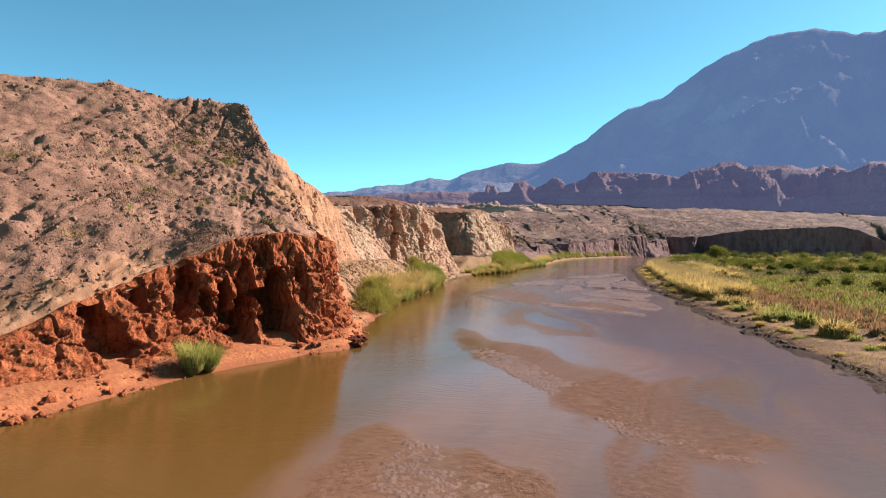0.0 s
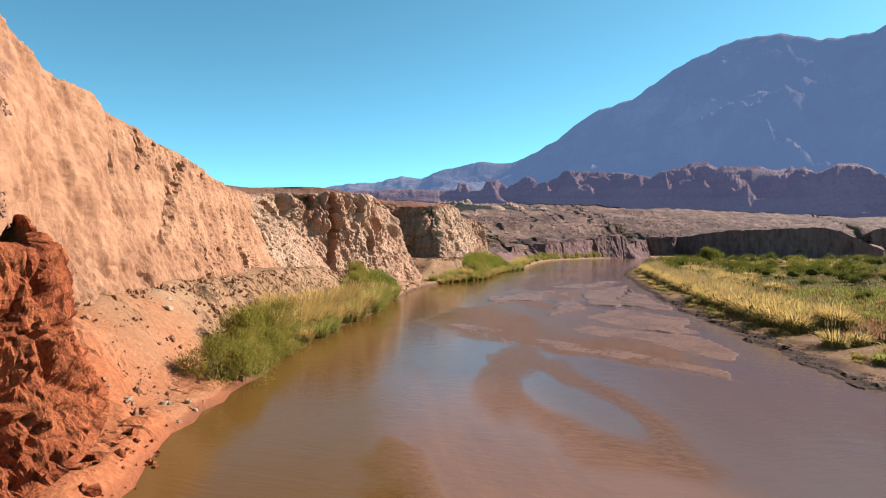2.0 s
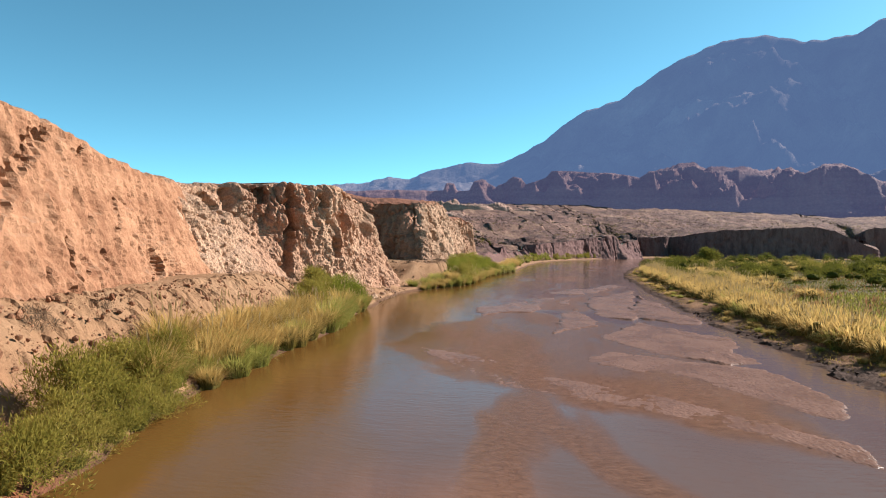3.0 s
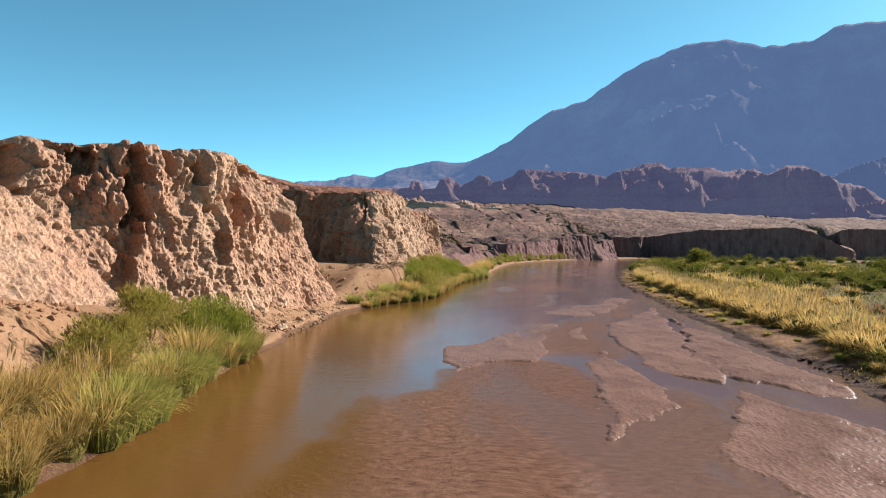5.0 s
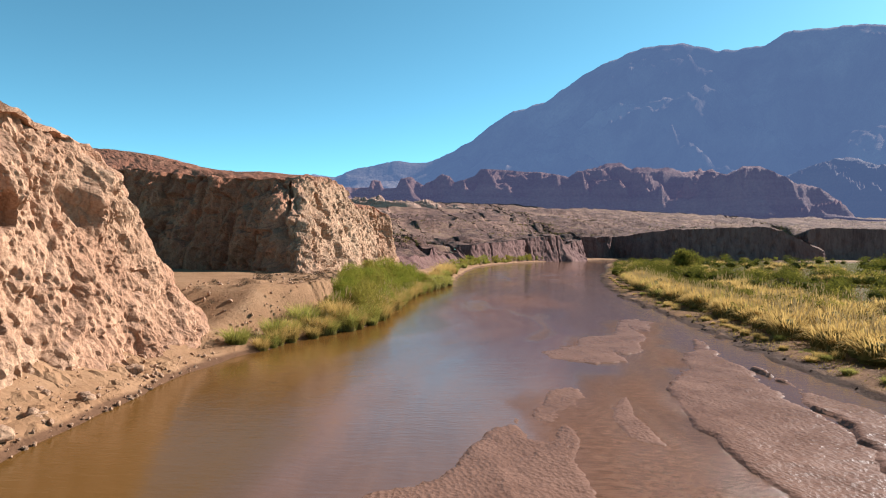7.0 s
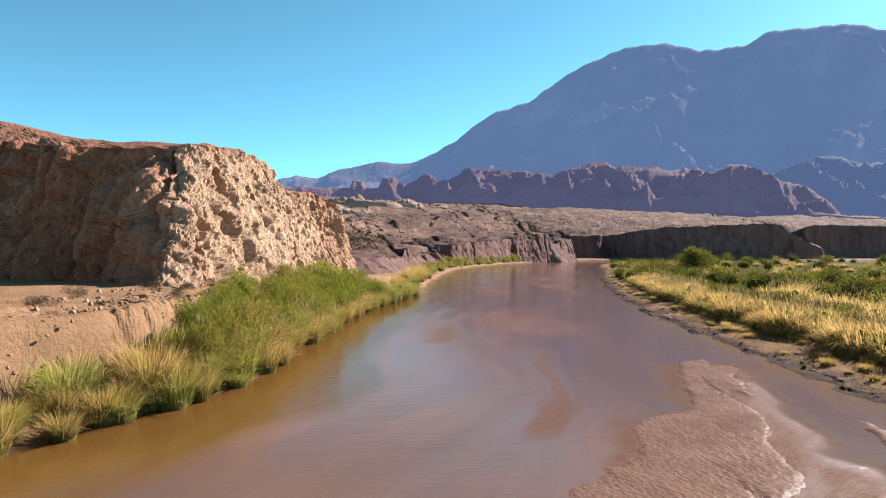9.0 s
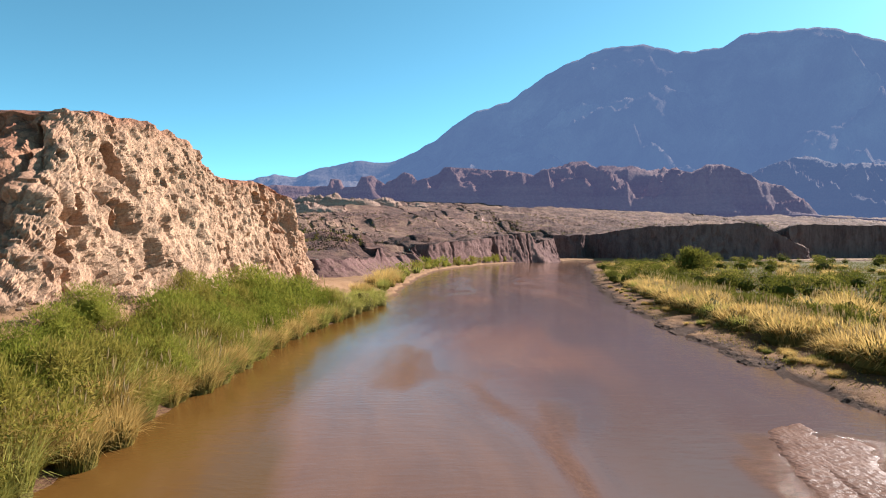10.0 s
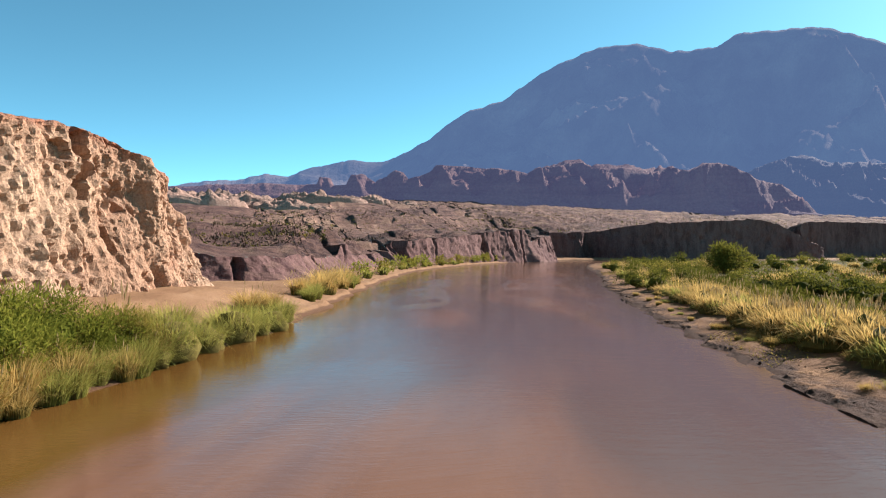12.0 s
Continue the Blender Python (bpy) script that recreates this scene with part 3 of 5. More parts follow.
def build_bank_edge():
    """The trampled, slumped mud at the right bank's edge, finer than the sheet of ground."""
    line = spline(right_edge[(right_edge[:, 1] > 8) & (right_edge[:, 1] < 165)], step=0.13)
    run = np.gradient(line, axis=0)
    run /= np.linalg.norm(run, axis=1, keepdims=True)
    side = np.c_[run[:, 1], -run[:, 0]]
    offs = np.r_[np.arange(-0.7, 2.6, 0.11), np.arange(2.7, 4.6, 0.24)]
    xy = line[:, None] + side[:, None] * offs[None, :, None]
    flat = np.concatenate([xy, np.zeros(xy.shape[:2])[..., None]], -1)
    o = offs[None] + wobble(line, 5)[:, None] + 0.6 * fbm(flat * 0.8, 5, 27, 0.55)
    z = -0.12 + 0.17 * smooth(-0.6, 0.45, o) + 0.05 * smooth(0.35, 0.42, o) + 0.06 * smooth(0.6, 1.9, o) + 0.03 * smooth(1.7, 2.6, o) + 0.06 * smooth(2.4, 4, o)
    rise = smooth(-0.1, 0.3, o)
    shelf = o * 1.4 + 0.8 * fbm(flat * 0.35, 3, 78)
    z += rise * (0.025 * fbm(flat * 1.3, 5, 72, 0.6) + 0.05 * (smooth(0.75, 1.0, shelf % 1.0) - shelf % 1.0) + 0.03 * chips(flat * np.array([1.6, 0.9, 1]) + 0.3 * vn(flat * 2, 79)[..., None], 73) * smooth(0.0, 0.4, vn(flat * 0.5, 80)) + 0.015 * fbm(flat * 4.0, 3, 74, 0.7))
    z = z + 0.05 - 0.5 * smooth(3.4, 4.5, offs)[None] - 0.3 * smooth(-0.45, -0.7, offs)[None]
    me = grid_mesh("bank_edge", np.concatenate([xy, z[..., None]], -1), SOIL, False)
    tagged(new("bank_edge", me), "broken brown mud edge of the river bank", "bank", kind="structure")


def build_talus():
    """The rilled apron below the sandy wall, finer than the sheet of ground."""
    line = spline(left_edge[(left_edge[:, 1] > 29) & (left_edge[:, 1] < 121)], step=0.14)
    run = np.gradient(line, axis=0)
    run /= np.linalg.norm(run, axis=1, keepdims=True)
    side = np.c_[-run[:, 1], run[:, 0]]
    offs = np.arange(0.1, 6.2, 0.14)
    xy = line[:, None] + side[:, None] * offs[None, :, None]
    flat = np.concatenate([xy, np.zeros(xy.shape[:2])[..., None]], -1)
    z = np.stack([bank_left(np.full(len(line), d), line[:, 1]) for d in offs], 1)
    stretch = np.stack([flat[..., 0] * 0.35, flat[..., 1] * 1.1, flat[..., 2]], -1)
    fade = (smooth(0.1, 1.0, offs) * (1 - smooth(5.2, 6.0, offs)))[None]
    z += 0.04 - 0.1 * (1 - fade) + fade * (0.12 * fbm(flat * 0.8, 4, 21) - 0.24 * smooth(0.3, 0.0, np.abs(vn(stretch, 75))) - 0.13 * smooth(0.25, 0.0, np.abs(vn(stretch * 2.3, 76))) + 0.03 * chips(flat * 1.5 + 0.3 * vn(flat * 2, 81)[..., None], 82) + 0.05 * fbm(flat * 3.5, 4, 77, 0.65))
    me = grid_mesh("talus", np.concatenate([xy, z[..., None]], -1), SOIL, False)
    clay = (1 - smooth(33, 42, xy[..., 1] + 3.0 * fbm(flat * 0.5, 3, 25)))
    for key, values in (("sandy", np.ones(clay.shape)), ("red_clay", clay)):
        me.attributes.new(key, "FLOAT", "POINT").data.foreach_set("value", values.ravel().astype(np.float32))
    tagged(new("talus", me), "rilled sandy apron of debris below the cliff", "bank", kind="structure")


build_ground()
build_water()
build_bank_edge()
build_talus()


# ---- bluffs and hills ----
SURFACES = {}

def cliff(name, label, foot, rim, mat, step=0.2, lean=1.0, backs=(), big=0.7, flute=0.5, lumps=0.35, pocket=0.0, grit=0.12, jag=0.35, seed=0, scale=1.0, rows=None, caves=(), drop_z=0.25, tie=1.0, fray=0.0, crown=False, flute_size=0.6, shade=False, blocks=0.0, cracks=None, gain=1.0, calm=0.5, chip=0.0, rill=0.0, skirt=0.0, pits=0.0):
    """A cliff from a foot line to a rim line, crumbled by noise, with its level back strips: pairs of an inward shift and a rise."""
    length = np.linalg.norm(np.diff(np.array(rim, float), axis=0), axis=1).sum()
    high = np.mean(np.array(rim)[:, 2] - np.array(foot)[:, 2])
    nu, nv = int(length / step) + 2, rows or int(high * 1.25 / step) + 2
    F, R = by_station(foot, nu), by_station(rim, nu)
    v = np.linspace(0, 1, nv)
    P = np.empty((nu, nv, 3))
    h = v**lean
    P[..., :2] = F[:, None, :2] * (1 - h)[None, :, None] + R[:, None, :2] * h[None, :, None]
    P[..., 2] = F[:, None, 2] * (1 - v) + R[:, None, 2] * v
    strips, weight = [P], [np.ones(nv)]
    last = R
    for shift, count in backs:
        B = np.array(shift, float)
        B = R + (by_station(B, nu) if B.ndim == 2 else B)
        t = np.linspace(0, 1, count + 1)[1:] ** 1.4
        strips.append(last[:, None] * (1 - t)[None, :, None] + B[:, None] * t[None, :, None])
        weight.append(np.full(count, 0.3))
        last = B
    P, w = np.concatenate(strips, 1), np.concatenate(weight)
    w[:2] *= 0.5
    vv = np.r_[v, np.ones(len(w) - nv)]
    w = w * (1 - (1 - tie) * smooth(0.72, 1.0, vv))
    high_up = (0.3 + 0.7 * smooth(0.5, 0.75, vv))[None] if crown else 1.0
    # round the rim
    for _ in range(3):
        P[:, nv - 3 : nv + 2] = (P[:, nv - 4 : nv + 1] + 2 * P[:, nv - 3 : nv + 2] + P[:, nv - 2 : nv + 3]) / 4
    if fray:
        slide = fray * np.clip(0.35 + 0.6 * fbm(F * 0.55, 4, seed + 70, 0.6), 0, 1)
        for j in range(6):
            P[:, j] += (P[:, 7] - P[:, 0]) * (slide * (1 - j / 6))[:, None]
    n = normals(P)
    flip = 1 if np.sum(n[:, nv // 2, :2] * (F - R)[:, :2]) > 0 else -1
    q = P / scale
    run = np.stack([q[..., 0], q[..., 1], q[..., 2] * 0.22], -1)
    d = big * fbm(run * 0.17, 3, seed + 1) + flute * high_up * np.interp(np.linspace(0, 1, nu), [0, 0.34, 0.42, 1], [gain, gain, 1, 1])[:, None] * (0.6 - fbm(run * flute_size + 0.25 * fbm(q * 0.6, 2, seed + 33)[..., None], 3, seed + 2, ridged=True)) * 0.7
    base = d
    d = d + lumps * fbm(np.stack([q[..., 0], q[..., 1], q[..., 2] * 0.5], -1) * 0.95, 6, seed + 3, 0.6)
    d += grit * fbm(q * 3.1, 3, seed + 4, 0.6)
    if pocket:
        bend = 0.5 * np.stack([vn(q * 0.8, seed + 20), vn(q * 0.8, seed + 21), vn(q * 0.8, seed + 22)], -1)
        for f, a in ((0.5, 0.4), (2.7, 0.12)):
            wave = 0.8 / f * np.stack([fbm(q * f * 0.7, 2, seed + 40), fbm(q * f * 0.7, 2, seed + 41), fbm(q * f * 0.7, 2, seed + 42)], -1)
            near, second = cells((q + wave) * np.array([f, f, f * 0.6]), seed + 43)
            d += pocket * a * (2.4 * np.minimum(second - near, 0.3) - 0.5) * smooth(-0.5, 0.5, vn(q * 0.5, seed + 8))
        tall = np.stack([q[..., 0], q[..., 1], q[..., 2] * 0.25], -1)
        d += pocket * 0.9 * fbm(tall * 0.8 + 0.4 * bend, 5, seed + 44, 0.6)
        layer = np.stack([q[..., 0] * 0.2, q[..., 1] * 0.2, q[..., 2] * 2.0 + 0.5 * bend[..., 2]], -1)
        d += pocket * 0.09 * fbm(layer, 4, seed + 45, 0.65) * smooth(-0.6, 0.3, vn(q * 0.3, seed + 46))
        shelf = q[..., 2] * 1.7 + 0.8 * vn(q * 0.3, seed + 50)
        d += pocket * 0.04 * (np.abs(shelf % 1.0 - 0.5) * 4 - 1) * smooth(-0.2, 0.3, vn(q * 0.5, seed + 51))
        near, second = cells((q + 0.5 * bend) * np.array([0.75, 0.75, 0.55]), seed + 13)
        d -= blocks * smooth(0.1, 0.0, second - near)
        crack = np.abs(vn(run * 0.42 + 0.3 * bend, seed + 12))
        d -= pocket * 0.9 * smooth(0.07, 0.0, crack)
        for f, a in ((1.3, 0.45), (2.6, 0.25)):
            d -= pocket * a * smooth(0.12, 0.0, np.abs(vn(run * f + 0.3 * bend, seed + 60))) * smooth(-0.3, 0.3, vn(q * 0.6, seed + 61))
    if cracks:
        for f, a in ((0.35, 1.0), (0.9, 0.6), (2.2, 0.3)):
            d -= cracks * a * smooth(0.06, 0.0, np.abs(vn(run * f + 0.15 * vn(q * 0.9, seed + 64)[..., None], seed + 62))) * smooth(-0.1, 0.35, vn(q * 0.35, seed + 63))
    if pocket:
        d = base + (d - base) * (calm + 1.1 * (1 - calm) * smooth(-0.25, 0.45, vn(q * 0.3, seed + 80) + 0.5 * vn(q * 0.9, seed + 81)))
    if rill:
        down = np.stack([q[..., 0], q[..., 1], q[..., 2] * 0.13], -1) + 0.12 * np.stack([vn(q * 1.3, seed + 97), vn(q * 1.3, seed + 98), 0 * q[..., 2]], -1)
        for f, a in ((1.1, 1.0), (2.3, 0.6), (4.4, 0.35)):
            d += rill * a * (np.abs(vn(down * f, seed + 99)) * 2.2 - 0.6) * (0.35 + 0.65 * smooth(-0.2, 0.4, vn(q * 0.35, seed + 100)))
    if chip:
        shift = 0.3 * np.stack([vn(q * 1.7, seed + 91), vn(q * 1.7, seed + 92), vn(q * 1.7, seed + 93)], -1)
        d += chip * (chips((q + shift) * np.array([1.2, 1.2, 0.5]), seed + 94) + 0.6 * chips((q + shift) * np.array([2.9, 2.9, 1.5]), seed + 95)) * (0.4 + 0.6 * smooth(-0.3, 0.3, vn(q * 0.4, seed + 96)))
    if pits:
        shift = 0.35 * np.stack([vn(q * 1.1, seed + 101), vn(q * 1.1, seed + 102), vn(q * 1.1, seed + 103)], -1)
        for f, a in ((0.42, 1.0), (0.95, 0.6), (2.0, 0.3)):
            near, _ = cells((q + shift / f * 0.5) * np.array([f, f, f * 0.5]), seed + 104)
            d -= pits * a * smooth(0.36, 0.2, near) * smooth(-0.15, 0.25, vn(q * f * 0.45, seed + 105))
    way = np.gradient(R[:, :2], axis=0)
    way /= np.linalg.norm(way, axis=1, keepdims=True)
    for x, y, z, wide, tall, deep in caves:
        up = (P[..., 2] - z) / tall
        along = (P[..., 0] - x) * way[:, None, 0] + (P[..., 1] - y) * way[:, None, 1]
        far = np.where(np.hypot(P[..., 0] - x, P[..., 1] - y) < 2.2, np.abs(along) / (wide * np.clip(1 - 0.4 * up, 0.5, 1.4)), 9.0)
        wob = 1 + 0.4 * vn(q * 1.3, seed + 31) + 0.2 * vn(q * 3.3, seed + 32)
        d -= deep * smooth(1.08, 0.86, np.hypot(far, up) * wob)
    d += (0.0 if shade else 0.018) * (_hash(*np.floor(P * 37).astype(np.int64).transpose(2, 0, 1), seed) - 0.5) * (grit > 0)
    n = n * [1, 1, drop_z]
    P = P + (flip * n) * (d * scale * w[None])[..., None]
    P[:, nv - 2 : nv + 3, 2] += (jag * fbm(P[:, nv - 2 : nv + 3] * 0.8 / scale, 3, seed + 9))
    P[:, 0, 2] -= skirt
    SURFACES[name] = P
    return tagged(new(name, grid_mesh(name, P, mat, shade)), label, "cliff")


def build_cliffs():
    # Red clay bluff at the water.
    foot = [(-11, 4, 0.1), (-8.4, 10, 0.15), (-6.9, 15, 0.2), (-5.5, 18.8, 0.25), (-4.6, 21.6, 0.3), (-2.8, 24.1, 0.3), (-0.8, 25.9, 0.35), (-0.1, 28, 0.45), (0.2, 29.8, 1.0), (-0.8, 31.8, 1.7), (-4.5, 35.5, 2.6)]
    rim = [(-15, 8, 0.8), (-12.2, 12.5, 0.9), (-9.4, 17, 1.3), (-7.5, 20.4, 2.6), (-5.5, 24.0, 3.9), (-3.8, 25.6, 4.7), (-2.1, 27.0, 4.95), (-1.2, 28.4, 4.7), (-1.0, 29.7, 4.6), (-1.9, 31.0, 5.2), (-5.3, 35, 5.2)]
    cliff("red_bluff", "eroded brick-red clay bluff with deep dark alcoves at the water", foot, rim, RED, 0.07, 0.45, [((-2.4, 1.9, -0.4), 8)], 0.2, 0.16, 0.09, 0.1, 0.12, 0.07, 10, cracks=0.26, flute_size=1.7, blocks=0.22, tie=0.6, calm=0.95, chip=0.14, rill=0.11, pits=0.12,
          caves=[(-2.1, 25.5, 1.7, 0.75, 1.9, 2.6), (-3.5, 24.7, 1.6, 0.5, 1.3, 2.2), (-4.0, 24.2, 2.1, 0.38, 0.9, 1.4), (-4.5, 23.7, 2.1, 0.3, 0.6, 1.1), (-3.6, 25.4, 3.1, 0.36, 0.6, 0.7), (-3.0, 26.0, 3.9, 0.36, 0.45, 0.4),
                 (-5.2, 23.4, 3.0, 0.4, 1.0, 1.2), (-5.0, 22.9, 2.2, 0.25, 0.6, 0.8), (-6.4, 21.8, 2.7, 0.35, 0.8, 1.2), (-6.9, 20.2, 2.0, 0.6, 1.4, 1.6), (-1.7, 26.8, 3.5, 0.26, 0.6, 0.4), (-1.0, 26.4, 2.6, 0.2, 0.7, 0.5), (-0.4, 27.2, 2.0, 0.2, 0.9, 0.5)])
    # Rubble hillside above it.
    low = [(-30, 4, 0.5), (-20, 8, 0.5), (-12.3, 12.7, 0.75), (-9.55, 17.2, 1.15), (-7.65, 20.6, 2.45), (-5.65, 24.2, 3.85), (-4.0, 25.85, 4.7), (-2.3, 27.25, 5.0), (-1.35, 28.7, 4.7), (-2.0, 31.0, 5.25), (-4.2, 36, 4.0), (-4.0, 40, 2.5)]
    top = [(-75, 6, 13), (-55, 13, 13), (-38, 21.5, 13), (-28, 27, 13), (-20, 31.2, 13.1), (-14, 34.2, 12.9), (-10.5, 35.8, 12.6), (-8.4, 36.6, 12.7), (-6.7, 36.5, 12.8), (-6.3, 38.4, 11.3), (-6.2, 40.7, 10.3), (-5.8, 43, 9.9)]
    cliff("rubble_hill", "dry hillside littered with dark stones and low dead scrub", low, top, HILL, 0.22, 1.0, [((-6, 10, 0.5), 10), ((-25, 45, -3), 10)], 0.45, 0.14, 0.07, 0.0, 0.05, 0.1, 30, rows=190, drop_z=1.0, fray=0.25, skirt=0.3, shade=True, rill=0.07, cracks=0.22)
    P = SURFACES["rubble_hill"]
    u, v = np.meshgrid(np.linspace(0, 1, P.shape[0]), np.linspace(0, 1, P.shape[1]), indexing="ij")
    sand = np.maximum(0.8 * smooth(0.14, 0.03, v) * smooth(0.5, 0.38, u), 0.85 * smooth(0.66, 0.78, u + 0.1 * fbm(P * 0.3, 3, 36)))
    bpy.data.objects["rubble_hill"].data.attributes.new("sand", "FLOAT", "POINT").data.foreach_set("value", sand.ravel().astype(np.float32))
    # Sandy wall falling away upstream.
    foot = [(-3.0, 36, 2.0), (-2.6, 41, 1.9), (-2.3, 47, 2.0), (-2.5, 53, 2.3), (-2.8, 59, 2.5), (-2.2, 64, 2.2), (-1.6, 67, 2.0)]
    rim = [(-6.9, 37.4, 11.4), (-6.3, 40.7, 10.3), (-5.6, 45, 9.85), (-4.8, 49, 9.1), (-4.5, 55, 8.3), (-4.7, 61, 8.1), (-5.4, 67, 8.4)]
    cliff("sandy_cliff", "smooth sandy orange clay wall with thin vertical gullies", foot, rim, SAND_WALL, 0.14, 0.8, [((-8, 2, 0.8), 10), ((-45, 10, 1), 6)], 0.35, 0.12, 0.06, 0.03, 0.06, 0.25, 50, cracks=0.5, chip=0.06, rill=0.07, pits=0.22,
          caves=[(-5.0 + 0.07 * n, 50.1 - 0.36 * n, 8.6 - 0.29 * n, 0.1 + 0.05 * (n % 3), 0.4, 0.2) for n in range(15)] + [(-5.1, 45.7, 8.7, 0.18, 0.6, 0.25), (-5.5, 43.0, 8.2, 0.12, 1.0, 0.2),
                 (-3.2, 58.4, 3.5, 0.25, 0.7, 0.5), (-3.6, 56.6, 4.4, 0.25, 0.35, 0.35)])
    # Badland cliff with the deep cleft.
    foot = [(-4.4, 59, 2.2), (-1.7, 64, 2.0), (0.6, 68.5, 1.6), (0.9, 72.2, 1.9), (2.6, 74.6, 0.7), (5.6, 79, 0.4), (7.9, 84, 0.3), (9.4, 88.5, 0.4), (9.2, 92.5, 1.2), (6, 97, 2.3), (1, 102, 3)]
    rim = [(-7.2, 59, 7.9), (-5.5, 64.5, 8.3), (-5.0, 70, 8.5), (-3.2, 74, 8.9), (0.2, 76, 9.2), (2.9, 79, 9.35), (4.2, 81.8, 9.4), (5.1, 85, 9.0), (5.6, 88.4, 8.4), (3.5, 92.5, 8.6), (-2, 98, 9.2)]
    cliff("badland_cliff", "crumbling pink-tan badland cliff with clefts and pillars", foot, rim, BADLAND, 0.095, 0.9, [((-6, 3, 0.1), 14), ((-45, 20, 0.6), 8)], 0.7, 0.7, 0.1, 0.1, 0.08, 0.15, 70, cracks=0.22, crown=True, flute_size=0.75, blocks=0.08, chip=0.07, rill=0.13, pits=0.35,
          caves=[(0.2, 75.7, 8.4, 0.4, 1.2, 1.6), (0.2, 75.3, 6.9, 0.42, 1.2, 1.5), (0.4, 74.6, 5.2, 0.5, 1.2, 1.3), (0.6, 73.4, 3.4, 0.5, 1.0, 1.0), (-1.5, 74.4, 8.5, 0.45, 1.0, 1.4), (-3.4, 72.0, 8.0, 0.7, 1.2, 1.2), (-3.5, 69.8, 7.4, 0.5, 0.8, 0.9),
                 (2.2, 77.9, 8.6, 0.26, 1.1, 1.0), (3.5, 80.9, 9.0, 0.42, 1.0, 2.4), (3.6, 80.7, 7.7, 0.4, 1.1, 2.2), (3.8, 80.1, 6.4, 0.34, 0.8, 1.5), (5.1, 82.3, 5.8, 0.4, 0.6, 0.7), (4.0, 77.6, 4.4, 0.5, 0.9, 0.8), (1.2, 76.8, 8.8, 0.2, 0.9, 0.8), (5.3, 80.7, 2.6, 0.3, 0.4, 0.5)])
    P = SURFACES["badland_cliff"]
    red = np.clip(0.08 + 0.4 * fbm(P * 0.2, 4, 191), 0, 1)
    bpy.data.objects["badland_cliff"].data.attributes.new("ruddy", "FLOAT", "POINT").data.foreach_set("value", red.ravel().astype(np.float32))
    # Promontory: shaded side of the gully, then the lit river face.
    foot = [(-22, 128, 1.5), (-9, 124, 1.5), (0, 120.5, 1.6), (6, 118.6, 1.8), (10.8, 114.4, 2.0), (13.5, 109.6, 1.9), (15.6, 114, 1.8), (18.8, 123, 1.4), (21.4, 130, 1.2), (24.4, 138, 1.1), (26.9, 144.4, 1.1), (26.6, 149, 1.2), (21, 154, 1.6), (10, 160, 2)]
    rim = [(-28, 138, 13.2), (-14, 132, 12.7), (-5, 127.5, 12.0), (3, 123.5, 11.2), (9, 120.4, 10.8), (13.3, 119.6, 10.9), (14.7, 122.6, 11.4), (17.3, 127.6, 11.2), (19.2, 131.2, 9.3), (22.2, 138.4, 9.6), (24.6, 143, 8.7), (24.5, 147, 7.6), (19, 151, 7.4), (8, 156, 8)]
    behind = [(-4, 10, 2.4), (-4, 10, 2.6), (-4.5, 10, 3.2), (-5, 9, 2.9), (-5, 8, 1.7), (-5, 6, 0.9)] + [(-5, 4, 0.7)] * 8
    cliff("promontory", "pale pink eroded rock promontory pitted with hollows", foot, rim, BADLAND, 0.13, 0.9, [(behind, 16), ((-40, 30, 2), 8)], 0.6, 0.5, 0.12, 0.11, 0.09, 0.15, 90, cracks=0.3, gain=2.3, flute_size=0.45, blocks=0.07, calm=0.62, chip=0.1, rill=0.06, pits=0.4,
          caves=[(15.2, 120.8, 8.7, 0.42, 0.9, 1.2), (16.0, 119.3, 6.0, 0.4, 0.6, 0.9), (14.9, 116.8, 6.2, 0.4, 0.6, 0.8), (14.6, 114.8, 4.4, 0.5, 0.9, 0.9),
                 (22.1, 137.9, 9.5, 0.27, 0.9, 3.0), (22.25, 138.0, 8.7, 0.28, 0.8, 3.0), (22.4, 137.95, 8.1, 0.28, 0.8, 2.8), (22.2, 137.4, 7.4, 0.24, 0.7, 2.2), (22.0, 137.3, 6.7, 0.28, 0.5, 1.2), (21.8, 136.3, 8.3, 0.5, 0.6, 0.6), (23.7, 139.6, 6.4, 0.35, 0.9, 0.8), (23.4, 138.3, 4.2, 0.3, 0.7, 0.7), (24.5, 142.9, 7.3, 0.35, 0.6, 0.7), (25.8, 145.5, 5.6, 0.4, 0.7, 0.8),
                 (12.6, 118.4, 9.8, 0.2, 1.0, 0.9), (12.4, 116.0, 7.3, 0.2, 1.2, 0.7)])
    # Redder, darker colour on the gully's side, the cap and the upstream end.
    P = SURFACES["promontory"]
    u, v = np.meshgrid(np.linspace(0, 1, P.shape[0]), np.linspace(0, 1, P.shape[1]), indexing="ij")
    cap = P.shape[1] - 24
    red = np.maximum(smooth(0.42, 0.33, u), smooth(cap - 8, cap + 2, v * (P.shape[1] - 1)))
    red = np.clip(np.maximum(red, 0.18 * smooth(0.62, 0.8, u)) + 0.25 * fbm(P * 0.25, 3, 190), 0, 1)
    bpy.data.objects["promontory"].data.attributes.new("ruddy", "FLOAT", "POINT").data.foreach_set("value", red.ravel().astype(np.float32))


build_cliffs()


